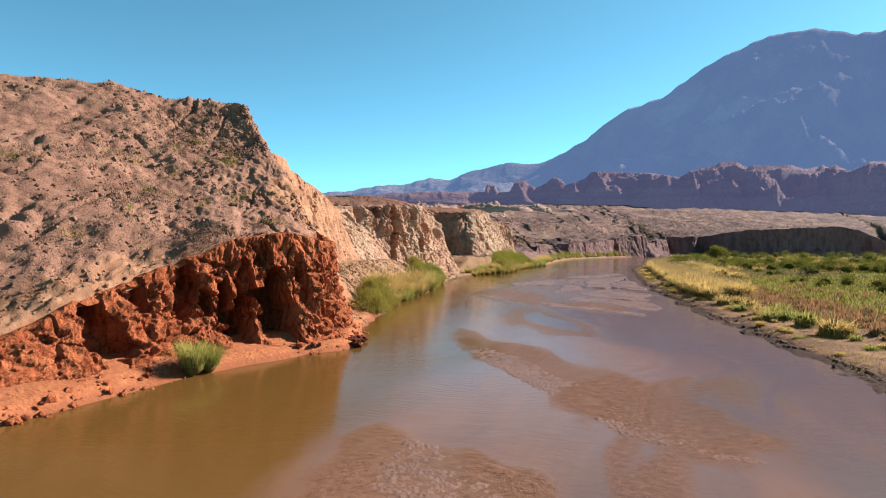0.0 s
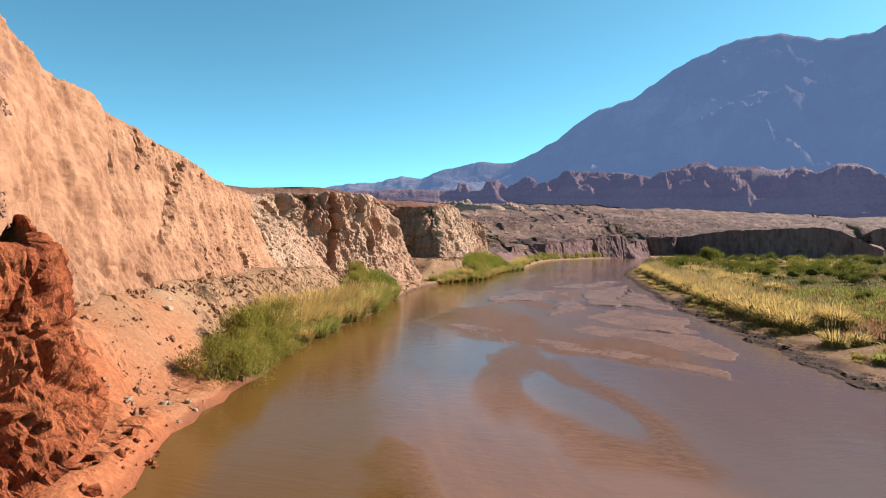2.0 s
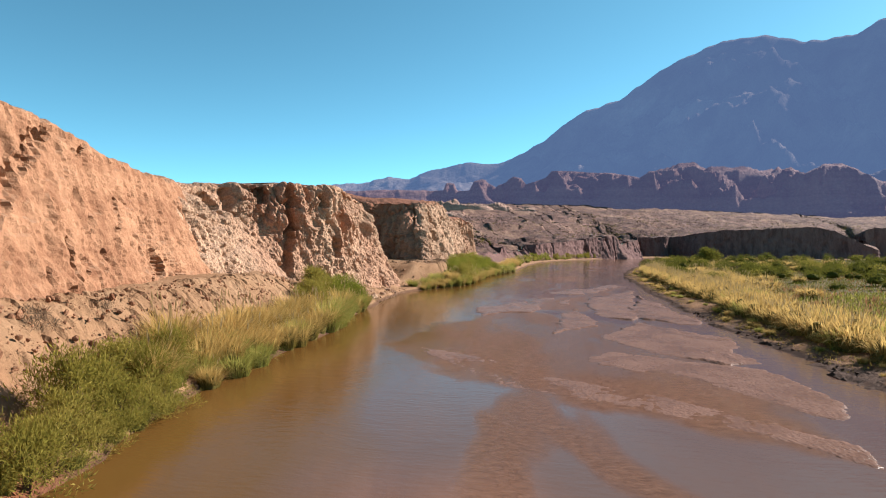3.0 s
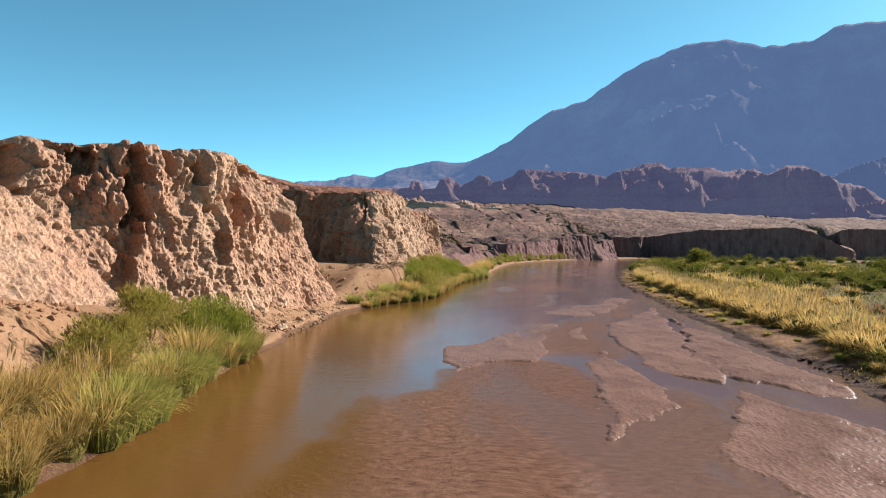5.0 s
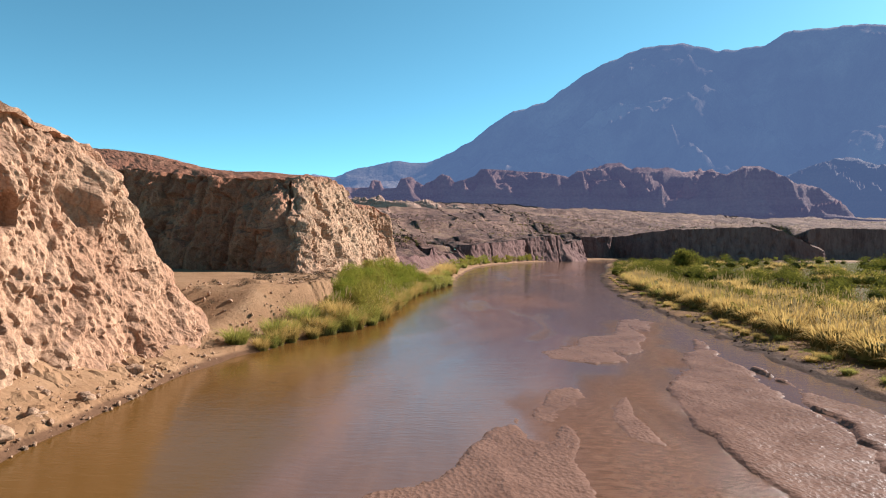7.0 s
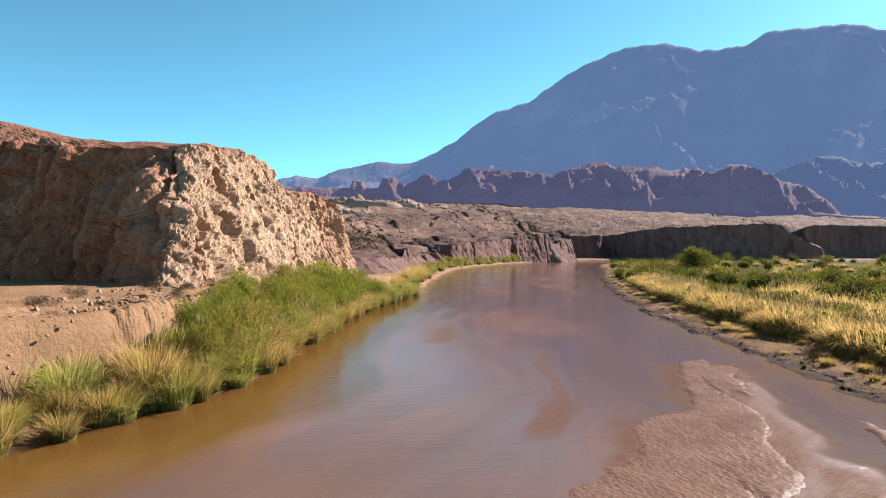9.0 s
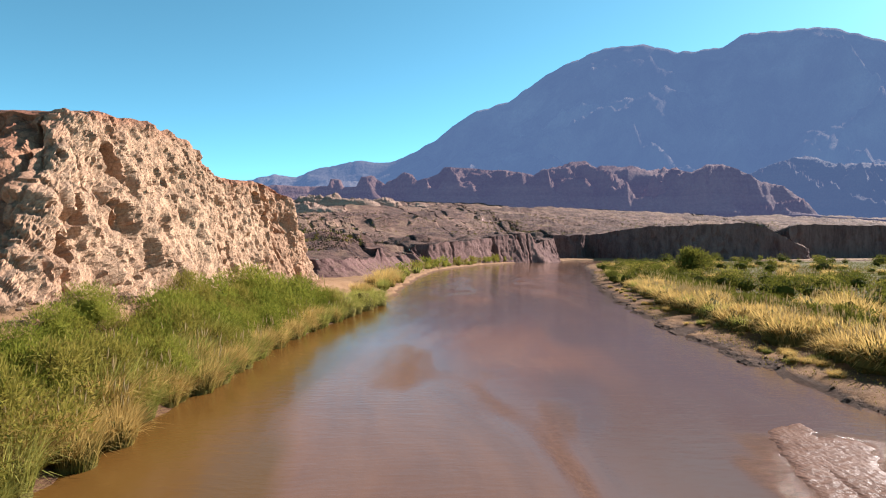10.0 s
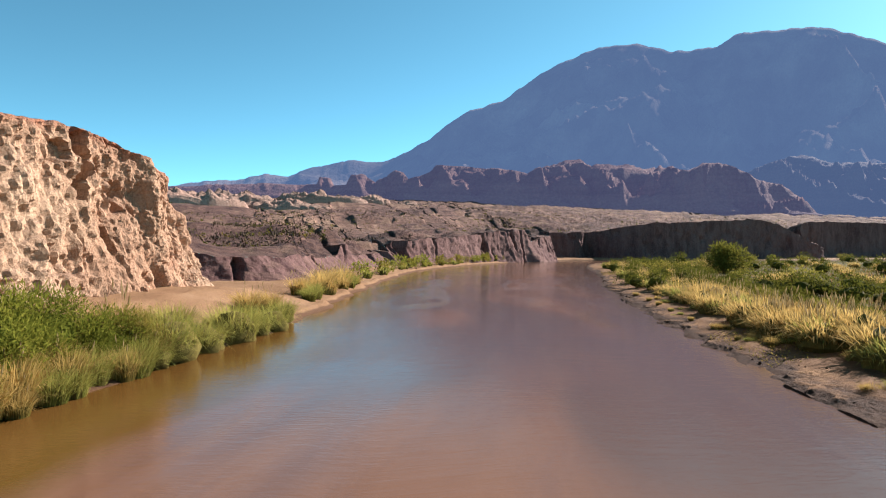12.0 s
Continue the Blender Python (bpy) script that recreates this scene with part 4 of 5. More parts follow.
# ---- the far terrace, plain, badlands and mountain ----
TERR = [(-60, 175, 7.5), (-10, 172, 6.5), (18, 170, 5.4), (28, 171, 4.9), (33.5, 177, 4.6), (36, 190, 4.2), (41, 203, 4.2), (50, 218, 4.7), (62, 230, 5.7), (78, 246, 7.0), (92, 260, 8.3), (107, 271, 9.8), (117, 284, 9.6),
        (124, 306, 9.4), (140, 304, 9.6), (148, 312, 9.8), (157, 291, 12.2), (175, 291, 13.4), (193, 291, 14.4), (213, 292, 14), (240, 295, 5), (247, 310, 8), (256, 318, 15.5), (300, 322, 16.4), (330, 322, 15.5), (364, 326, 6), (374, 345, 12), (460, 350, 17), (800, 360, 18)]


def build_far():
    rim = by_station(TERR, 1500)
    nrm = np.gradient(rim[:, :2], axis=0)
    nrm /= np.linalg.norm(nrm, axis=1, keepdims=True)
    out = np.c_[nrm[:, 1], -nrm[:, 0]]
    out = np.stack([np.convolve(np.pad(out[:, k], 10, mode="edge"), np.ones(21) / 21, "valid") for k in (0, 1)], 1)
    v = np.linspace(0, 1, 26)
    P = np.empty((len(rim), 26, 3))
    P[..., :2] = rim[:, None, :2] + out[:, None] * ((1 - v) ** 3 * 0.7)[None, :, None]
    P[..., 2] = -0.2 + (rim[:, None, 2] + 0.2) * v[None]
    s = np.r_[0, np.cumsum(np.linalg.norm(np.diff(rim[:, :2], axis=0), axis=1))]
    slump = smooth(0.05, 0.4, fbm(np.c_[s * 0.05, 0 * s, 0 * s], 3, 128)) * smooth(125, 105, rim[:, 0])
    P[..., 2] *= (1 - 0.38 * slump)[:, None]
    P[..., :2] += out[:, None] * (slump[:, None] * 2.5 * (1 - v)[None] ** 1.3)[..., None]
    q = np.stack([s[:, None] * 0.3 + 0.25 * vn(P * 0.3, 124), P[..., 2] * 0.07, 0 * P[..., 2]], -1)
    pillar = np.abs(vn(q, 120)) + 0.5 * np.abs(vn(q * 2.3, 123))
    plain_face = np.interp(rim[:, 0], [110, 156, 240, 260], [1, 0.35, 0.35, 0.5])[:, None]
    d = plain_face * (2.0 + 1.2 * vn(P * 0.05, 126)) * (0.9 - 1.7 * smooth(0.35, 0.0, pillar)) + 0.3 * fbm(P * 0.7, 4, 121, 0.6) + 1.2 * fbm(P * [0.05, 0.05, 0.0], 2, 127)
    P[..., :2] += out[:, None] * (d * (1 - 0.25 * v))[..., None]
    P[:, -1, 2] += 0.35 * fbm(P[:, -1] * 0.3, 3, 122)
    tagged(new("terrace_wall", grid_mesh("terrace_wall", P, TERRACE)), "fluted brown clay terrace wall along the far bank", "cliff")
    # The plain behind it, rising to the badlands.
    dist = np.r_[0, 0.6, np.geomspace(1.4, 900, 110), 1100, 1500, 2200, 4200]
    edge = P[::3, -1]
    spread = (edge[:, :1] - 80) / 330
    G = np.empty((len(edge), len(dist), 3))
    G[..., :2] = edge[:, None, :2] + np.stack([dist[None] * (0.12 + spread), np.repeat(dist[None], len(edge), 0)], -1)
    reach = np.hypot(G[..., 0] - 20, G[..., 1] - 60)
    slope = np.interp(np.degrees(np.arctan2(G[..., 0] - 20, G[..., 1] - 60)), [0, 15, 32, 50], [0.093, 0.09, 0.068, 0.045])
    base = edge[:, None, 2] * np.exp(-dist / 60)[None] + (8 + slope * np.clip(reach - 210, 0, 850)) * (1 - np.exp(-dist / 60))[None]
    flat = np.concatenate([G[..., :2], np.zeros(G.shape[:2])[..., None]], -1)
    ease = smooth(0, 12, dist)[None]
    gully = smooth(0.4, 1.1, fbm(flat * np.array([0.01, 0.02, 1]), 2, 133, ridged=True))
    ledge = fbm(flat * np.array([0.014, 0.024, 1]), 3, 134)
    step_up = 0.9 * smooth(-0.3, -0.12, ledge) + 0.9 * smooth(0.05, 0.23, ledge) + 0.9 * smooth(0.36, 0.54, ledge) - 1.2
    G[..., 2] = base + ease * smooth(4, 20, dist)[None] * step_up - 1.6 * ease * smooth(8, 40, dist)[None] * gully + ease * (0.9 * fbm(flat * 0.11, 3, 130) + 1.6 * smooth(20, 200, dist)[None] * fbm(flat * 0.02, 4, 131) + 9 * smooth(200, 900, dist)[None] * fbm(flat * 0.004, 3, 132))
    SURFACES["plain"] = G
    tagged(new("plain", grid_mesh("plain", G, PLAIN)), "dry scrubby plain rising behind the terrace", "ground", kind="structure")


def ridge_profile(points, x):
    p = np.array(points, float)
    return np.interp(x, p[:, 0], p[:, 1])


def badland_ridge(label, line, near, crest, far, low, mat, seed, swell=0.34):
    """Eroded hills along an arc: skyline as azimuth (degrees to the right of +y) and height, cut by gullies and ledges."""
    nu, nv = 1100, 64
    p = np.array(line, float)
    azs = np.linspace(p[0, 0], p[-1, 0], nu)
    a = np.radians(azs)
    top = np.interp(azs, p[:, 0], p[:, 1])
    v = np.linspace(0, 1, nv)
    cut = 0.8
    r = np.where(v < cut, near + (crest - near) * v / cut, crest + (far - crest) * (v - cut) / (1 - cut))
    P = np.empty((nu, nv, 3))
    P[..., 0], P[..., 1] = np.sin(a)[:, None] * r[None], np.cos(a)[:, None] * r[None]
    base = np.interp(azs, [b[0] for b in low], [b[1] for b in low])
    shape = np.where(v < cut, 0.25 * smooth(0.0, 0.1, v) + 0.3 * smooth(0.15, 0.5, v) + 0.45 * smooth(0.5, cut, v), 1 - 0.5 * smooth(cut, 1.0, v))
    tall = np.maximum(top - base, 6.0)[:, None]
    P[..., 2] = base[:, None] + tall * shape[None]
    flat = np.concatenate([P[..., :2], np.zeros(P.shape[:2])[..., None]], -1)
    warp = flat + 30 * np.stack([fbm(flat * 0.008, 3, seed + 3), fbm(flat * 0.008, 3, seed + 4), 0 * flat[..., 0]], -1)
    spur = fbm(warp * 0.0105, 5, seed, 0.5, ridged=True)
    rill = fbm(warp * 0.028, 4, seed + 1, 0.55, ridged=True)
    free = smooth(0, 0.15, v) * (1 - 0.85 * smooth(cut - 0.28, cut - 0.04, v))
    P[..., 2] += free[None] * tall * swell * (spur - 0.55) + (0.25 + 0.75 * free)[None] * smooth(0, 0.1, v)[None] * tall * 0.07 * (rill - 0.5)
    roof = 4.6 + (top - 4.6)[:, None] * (r / crest)[None] * (1 + 0.012 * fbm(flat * 0.03, 3, seed + 6))
    P[..., 2] = np.where(v[None] < cut, np.minimum(P[..., 2], roof), P[..., 2])
    ledge = P[..., 2] / 9.0 + 0.4 * fbm(flat * 0.01, 2, seed + 5)
    P[..., 2] += 0.16 * 9.0 * (smooth(0.3, 0.75, ledge % 1.0) - ledge % 1.0) * smooth(0.05, 0.2, v)[None]
    P[:, 0, 2] -= 40
    tagged(new("badland_ridge", grid_mesh("badland_ridge", P, mat)), label, "hills", kind="backdrop")


def build_badlands():
    front = [(-34, 80), (-12, 84), (-3.6, 90), (0.9, 99), (3, 97), (6.4, 97), (6.6, 109), (7.3, 109), (7.6, 97), (8.7, 98), (9.1, 114), (10, 115), (11, 105), (11.9, 112), (12.6, 123), (13.3, 119), (13.7, 109), (15.4, 120), (15.9, 131), (17, 131), (19, 127.5), (20.7, 128), (22, 124), (23.3, 117), (24.2, 128),
             (25.2, 130), (26.2, 132), (26.5, 135), (27.7, 134), (28.2, 128), (28.6, 124), (29, 128), (31.5, 126), (33.6, 127), (35.7, 118), (36.9, 128), (38.1, 127), (39.6, 112), (40.6, 99), (42, 95), (43.3, 73), (44.2, 50), (50, 42)]
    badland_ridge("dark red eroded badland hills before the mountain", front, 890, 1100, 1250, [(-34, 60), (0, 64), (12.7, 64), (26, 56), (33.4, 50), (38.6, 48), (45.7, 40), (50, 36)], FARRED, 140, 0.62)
    behind = [(30, 90), (36, 118), (38.5, 140), (40, 155), (40.8, 163), (42.2, 179), (43.4, 188), (45.5, 180), (46.7, 168), (50, 172), (55, 160), (64, 140), (80, 120)]
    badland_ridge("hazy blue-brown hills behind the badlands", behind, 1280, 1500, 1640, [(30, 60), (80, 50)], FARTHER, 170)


def build_mountain():
    line = [(-40, 0.06), (-20, 0.07), (-7, 0.081), (-4.6, 0.0893), (-2.4, 0.0942), (-0.5, 0.0965), (1.2, 0.1065), (3.1, 0.1035), (5.2, 0.1178), (8.3, 0.131), (10.8, 0.1282), (12.3, 0.1344), (13.7, 0.1486), (15.3, 0.165), (16.7, 0.189), (18.9, 0.2145), (21.6, 0.227),
            (23.7, 0.25), (25.2, 0.267), (27.1, 0.2835), (28.5, 0.293), (30, 0.303), (33.3, 0.2995), (36, 0.2868), (39.3, 0.286), (40.6, 0.3008), (43.4, 0.301), (46, 0.299), (48.2, 0.2851), (50.6, 0.2655), (60, 0.2), (75, 0.15)]
    nu, nv = 700, 70
    azs = np.linspace(-40, 75, nu)
    a = np.radians(azs)
    rise = ridge_profile(line, azs) + 0.0028 + 0.0013 * fbm(np.c_[azs * 1.4, azs * 0, azs * 0], 4, 153, 0.6)
    v = np.linspace(0, 1, nv)
    P = np.empty((nu, nv, 3))
    r = 1700 + 1500 * v
    P[..., 0], P[..., 1] = np.sin(a)[:, None] * r[None], np.cos(a)[:, None] * r[None]
    top = rise * (1700 + 1500 * 0.87)
    low = 80.0
    shape = np.where(v < 0.87, (v / 0.87) ** 1.25, 1 - 2.5 * (v - 0.87))
    P[..., 2] = low + (top - low)[:, None] * shape[None]
    flat = np.concatenate([P[..., :2], np.zeros(P.shape[:2])[..., None]], -1)
    P[..., 2] += np.maximum(top - low, 20)[:, None] * 0.18 * smooth(0, 0.2, v)[None] * (fbm(flat * 0.0022, 7, 150, 0.5, ridged=True) - 1.25) * (1 - 0.93 * smooth(0.7, 0.86, v))[None]
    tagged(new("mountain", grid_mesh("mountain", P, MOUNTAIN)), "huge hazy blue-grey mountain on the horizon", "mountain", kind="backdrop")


build_far()
build_badlands()
build_mountain()


# ---- sand bars in the shallow water ----
def sand_bar(outline, step=0.14, high=0.05, seed=0, ragged=0.45):
    """A low bar with a sharp lip, lobed ripples and shallow terraces."""
    poly = np.array(outline, float)
    lo, hi = poly.min(0) - 1, poly.max(0) + 1
    nx, ny = int((hi[0] - lo[0]) / step) + 1, int((hi[1] - lo[1]) / step) + 1
    X, Y = np.meshgrid(np.linspace(lo[0], hi[0], nx), np.linspace(lo[1], hi[1], ny), indexing="ij")
    xy = np.c_[X.ravel(), Y.ravel()]
    p3 = np.c_[xy, np.zeros(len(xy))]
    d = inside_distance(xy, poly) + ragged * fbm(p3 * np.array([0.55, 0.25, 1]), 5, seed, 0.6)
    near, second = cells((p3 + 0.12 * vn(p3 * 2, seed + 5)[:, None]) * np.array([4.2, 2.9, 1]), seed + 1)
    ripple = smooth(0.0, 0.55, second - near) * smooth(-0.35, 0.3, vn(p3 * 0.5, seed + 2) + 0.1)
    level = fbm(p3 * np.array([0.42, 0.17, 1]) + 0.2 * vn(p3 * 0.8, seed + 6)[:, None], 4, seed + 3)
    terrace = 0.35 * smooth(-0.24, -0.2, level) + 0.35 * smooth(0.08, 0.12, level) + 0.35 * smooth(0.38, 0.42, level)
    z = -0.06 + (0.062 + high * (0.25 + terrace)) * smooth(-0.1, 0.08, d) + 0.022 * ripple * smooth(-0.1, 0.4, d) + 0.006 * fbm(p3 * 6.0, 2, seed + 7)
    keep = (d > -0.35).reshape(nx, ny)
    faces = grid_faces(nx, ny)
    faces = faces[keep.ravel()[faces].all(1)]
    used = np.unique(faces)
    index = np.zeros(len(xy), int)
    index[used] = np.arange(len(used))
    me = raw_mesh("sand_bar", np.c_[xy, z][used], index[faces], BAR)
    tagged(new("sand_bar", me), "low rippled wet sand bar in the shallow river", "sand bar", "sand bars in the river")


sand_bar([(14, 67), (14.1, 69.5), (15, 72.9), (16.7, 74.5), (19.1, 77.3), (19.9, 79), (19.7, 76), (21, 77.3), (19.3, 71.1), (17.9, 69.2), (15.9, 68.7)], 0.12, 0.05, 1)
sand_bar([(34.4, 91), (29.6, 84.8), (26.8, 80.6), (24, 75.5), (22.8, 71.7), (22.4, 66.1), (23.2, 63.7), (25.2, 68.7), (29.1, 76.9), (32.2, 85)], 0.12, 0.06, 4)
sand_bar([(32.2, 85), (29.1, 76.9), (25, 68.7), (24, 65), (25.3, 62.7), (26.5, 61.2), (28, 65.6), (31, 78)], 0.12, 0.11, 5)
sand_bar([(21.6, 71), (21.2, 67.8), (21, 63.9), (20, 61.8), (17.4, 59.2), (16.4, 58.9), (17.9, 63.4), (19.6, 67.6)], 0.12, 0.05, 6)
sand_bar([(23.3, 63.7), (20.9, 60.5), (19.1, 58.2), (18.4, 57.1), (19, 54), (20.6, 50), (22.6, 50), (24.8, 57), (23.5, 61.4)], 0.12, 0.08, 8)
sand_bar([(8.6, 55.4), (10, 50), (11.4, 46.6), (12.8, 45), (15.3, 42.6), (16.8, 40.1), (17.7, 38.4), (18.4, 40), (16.4, 44.4), (13.6, 47.8), (11.8, 52)], 0.12, 0.012, 7, 0.25)
sand_bar([(15.4, 50.9), (16.8, 49.1), (17.8, 47.6), (18.3, 45), (19.6, 42), (21.4, 44), (22.2, 49), (20, 50.6), (17.6, 53.5)], 0.12, 0.03, 9)
sand_bar([(24.9, 87.9), (27.8, 90.9), (30.7, 93.7), (35.1, 100.1), (36.4, 100), (34.1, 95.8), (29.9, 90.7), (27.1, 85.5), (25.2, 83.9)], 0.12, 0.035, 10)
sand_bar([(35.1, 98.8), (35.9, 98.4), (33.8, 94.9), (30.9, 90.5), (29.6, 88), (28.2, 87), (28.6, 89.6), (31.6, 93.4)], 0.12, 0.03, 11)
sand_bar([(22.5, 80.9), (21.4, 78.1), (20.6, 76.4), (20.1, 77.4), (20.7, 79.3)], 0.12, 0.03, 13)
sand_bar([(24.2, 79.8), (22.4, 74.8), (21.9, 75.6), (22.7, 78.5)], 0.12, 0.02, 14, 0.2)
sand_bar([(20.3, 75.9), (19.8, 74.3), (17.9, 71.6), (17.2, 71.9), (18.5, 74.7)], 0.12, 0.04, 15, 0.2)
sand_bar([(5.5, 27.2), (6.4, 26.4), (7.8, 22.7), (8.4, 19.3), (8.0, 17), (7.2, 17.4), (6.5, 20.5)], 0.1, 0.008, 19, 0.25)
sand_bar([(8.4, 19), (8.8, 15.1), (9.8, 13.5), (10.6, 12), (9.4, 12), (8.2, 13.9), (7.4, 16.5)], 0.1, 0.004, 27, 0.25)
sand_bar([(2.9, 15), (4, 12.8), (5, 10.8), (5.4, 6), (3, 5), (2.6, 10)], 0.1, 0.008, 22, 0.3)


# ---- stones ----
def ico(sub):
    bm = bmesh.new()
    bmesh.ops.create_icosphere(bm, subdivisions=sub, radius=1)
    v = np.array([x.co[:] for x in bm.verts])
    f = np.array([[x.index for x in y.verts] for y in bm.faces])
    bm.free()
    return v, f


ICO = {n: ico(n) for n in (1, 2, 3)}


def boulder(x, y, z, size, mat, label, seed, squash=0.7, rough=0.35):
    v, f = ICO[3]
    v = v * (1 + rough * fbm(v * 1.3 + seed * 7.1, 4, seed, 0.55)[:, None]) * [1.25, 1, squash] * size
    v = np.where(np.abs(v) > size * 0.85, np.sign(v) * (size * 0.85 + 0.3 * (np.abs(v) - size * 0.85)), v)
    ob = tagged(new("boulder", raw_mesh("boulder", v, f, mat, True)), label, "rock")
    ob.matrix_world = pose(x, y, z, 0, 0, seed * 47)
    return ob


def stones(name, spots, sizes, mat, label, seed, sub=1):
    """A scatter of angular stones in one mesh."""
    rng = np.random.default_rng(seed)
    v, f = ICO[sub]
    V, F = [], []
    for n, (p, r) in enumerate(zip(spots, sizes)):
        w = v * (1 + rng.uniform(-0.38, 0.3, len(v)))[:, None] * (r * rng.uniform(0.6, 1.3, 3))
        V.append(w + p)
        F.append(f + n * len(v))
    tagged(new(name, raw_mesh(name, np.vstack(V), np.vstack(F), mat, False)), label, "stones", kind="stuff")


def on_surface(name, count, seed, u=(0, 1), v=(0, 1)):
    P = SURFACES[name]
    rng = np.random.default_rng(seed)
    a = (rng.uniform(*u, count) * (P.shape[0] - 1)).astype(int)
    b = (rng.uniform(*v, count) * (P.shape[1] - 1)).astype(int)
    return P[a, b]


def edge_at(edge, y):
    n = min(int(np.argmin(np.abs(edge[:, 1] - y))), len(edge) - 2)
    run = edge[n + 1] - edge[n]
    return edge[n] + run * np.clip((y - edge[n, 1]) / run[1] if abs(run[1]) > 0.05 else 0.0, -1, 1), across[n]


def left_spot(y, d):
    p, a = edge_at(left_edge, y)
    q = p - a * d
    return np.array([q[0], q[1], bank_left(d, p[1])])


def right_spot(y, d):
    p, a = edge_at(right_edge, y)
    q = p + a * d
    return np.array([q[0], q[1], bank_right(d)])


def build_stones():
    rng = np.random.default_rng(5)
    hill = on_surface("rubble_hill", 13000, 6, (0.1, 0.8), (0.0, 0.93))
    mask = vn(hill * 0.28, 61) + 0.5 * vn(hill * 0.9, 62) > -0.2
    hill = hill[mask]
    sizes = 0.018 + 0.1 * rng.random(len(hill)) ** 4
    cut = len(hill) // 9
    stones("hillside_stones", hill[:cut], sizes[:cut], DARKROCK, "dark angular stones strewn over the dry hillside", 7)
    stones("hillside_gravel", hill[cut:], sizes[cut:], HILL, "brown stones strewn over the dry hillside", 8)
    talus = np.array([left_spot(rng.uniform(33, 66), rng.uniform(0.2, 4.8)) for _ in range(4200)])
    stones("talus_rubble", talus, 0.015 + 0.11 * rng.random(len(talus)) ** 6, SAND_WALL, "orange rubble fallen onto the apron below the sandy wall", 13)
    talus = np.array([left_spot(rng.uniform(66, 96), rng.uniform(0.1, 3.0)) for _ in range(1400)])
    stones("talus_stones", talus, 0.02 + 0.1 * rng.random(len(talus)) ** 4, BADLAND, "pinkish stones fallen onto the bank below the cliff", 9)
    toe = np.array([left_spot(rng.uniform(8, 32), rng.uniform(-0.1, 1.4)) for _ in range(420)])
    stones("red_rubble", toe, 0.03 + 0.14 * rng.random(len(toe)) ** 3, RED, "small red clods along the foot of the bluff", 10)
    clods = np.array([right_spot(rng.uniform(14, 190), abs(rng.normal(0.45, 0.5))) for _ in range(700)])
    clods[:, 2] -= 0.02
    stones("bank_clods", clods, 0.03 + 0.1 * rng.random(len(clods)) ** 2.5, SOIL, "dark muddy clods along the undercut bank", 11)
    shelf = np.array([left_spot(rng.uniform(92, 120), rng.uniform(1.5, 9)) for _ in range(700)])
    stones("shelf_stones", shelf, 0.03 + 0.13 * rng.random(len(shelf)) ** 3, BADLAND, "stones scattered over the sandy shelf below the gully", 14)
    boulder(-10.2, 28.2, 7.2, 0.55, PALEROCK, "pale stone block lying on the rubble hillside", 3, 0.55)
    boulder(-9.3, 35.2, 11.2, 0.28, PALEROCK, "small pale stone on the rubble hillside", 4, 0.6)
    for n in range(26):
        x, y = 0.62 + rng.normal(0, 0.2), 27.5 + rng.normal(0, 0.55)
        boulder(x, y, 0.1 + 0.12 * rng.random(), 0.08 + 0.12 * rng.random(), WETRED, "dark wet clod at the foot of the red bluff", 50 + n, 0.7, 0.8)
    for n, (y, d, r) in enumerate([(35.0, 0.5, 0.16), (34.2, 0.9, 0.2), (33.6, 1.6, 0.22), (39.5, 3.4, 0.36), (40.2, 3.7, 0.24), (36.4, 2.2, 0.16), (34.8, 0.2, 0.14)]):
        p = left_spot(y, d)
        boulder(p[0], p[1], p[2] + r * 0.1, r * 0.55, PALEROCK, "pale rounded stone on the sandy talus", 12 + n, 0.7, 0.5)
    for n, (y, d, r) in enumerate([(77, 0.7, 0.3), (78.6, 0.9, 0.26), (80.5, 0.8, 0.22), (84, 1.2, 0.3), (73.5, 0.9, 0.25)]):
        p = left_spot(y, d)
        boulder(p[0], p[1], p[2] + r * 0.2, r, BADLAND, "fallen pink rock at the water's edge", 24 + n, 0.6, 0.5)


build_stones()


# ---- grasses and shrubs ----
def blade_arrays(n, radius, height, spread, width, rng, low=0.5):
    """Grass blades from a tuft's base: the inner ones stand, the outer ones arch over to a dome."""
    a = rng.uniform(0, 2 * np.pi, n)
    r = radius * np.sqrt(rng.random(n))
    base = np.c_[np.cos(a) * r, np.sin(a) * r, np.zeros(n)]
    b = a + rng.normal(0, 0.5, n)
    way = np.c_[np.cos(b), np.sin(b), np.zeros(n)]
    lean = spread * (0.15 + 0.85 * rng.random(n) ** 0.8) * (0.4 + 0.6 * r / radius)
    L = height * rng.uniform(low, 1.0, n) * (1 + 0.15 * lean)
    c = b + np.pi / 2 + rng.normal(0, 0.6, n)
    side = np.c_[np.cos(c), np.sin(c), np.zeros(n)] * (width * rng.uniform(0.6, 1.3, n))[:, None] * 0.5
    V = []
    for s, w in ((0, 0.8), (0.4, 1.0), (0.75, 0.7), (1.0, 0.0)):
        bend = lean * s
        out = L * s * np.sin(bend * 0.75)
        up = L * s * np.cos(bend * 0.75) - 0.22 * L * np.maximum(0, lean - 0.6) * s**3
        p = base + way * out[:, None] + np.array([0, 0, 1]) * np.maximum(up, 0.03)[:, None]
        V += [p - side * w, p + side * w] if w else [p]
    V = np.stack(V, 1)
    o = (np.arange(n) * 7)[:, None]
    quads = np.concatenate([o + [0, 1, 3, 2], o + [2, 3, 5, 4]])
    tris = o + [4, 5, 6]
    return V.reshape(-1, 3), quads.tolist() + tris.tolist()


def plume_arrays(n, radius, height, rng, size=0.34):
    """Tall stalks with feathery heads."""
    V, F = [], []
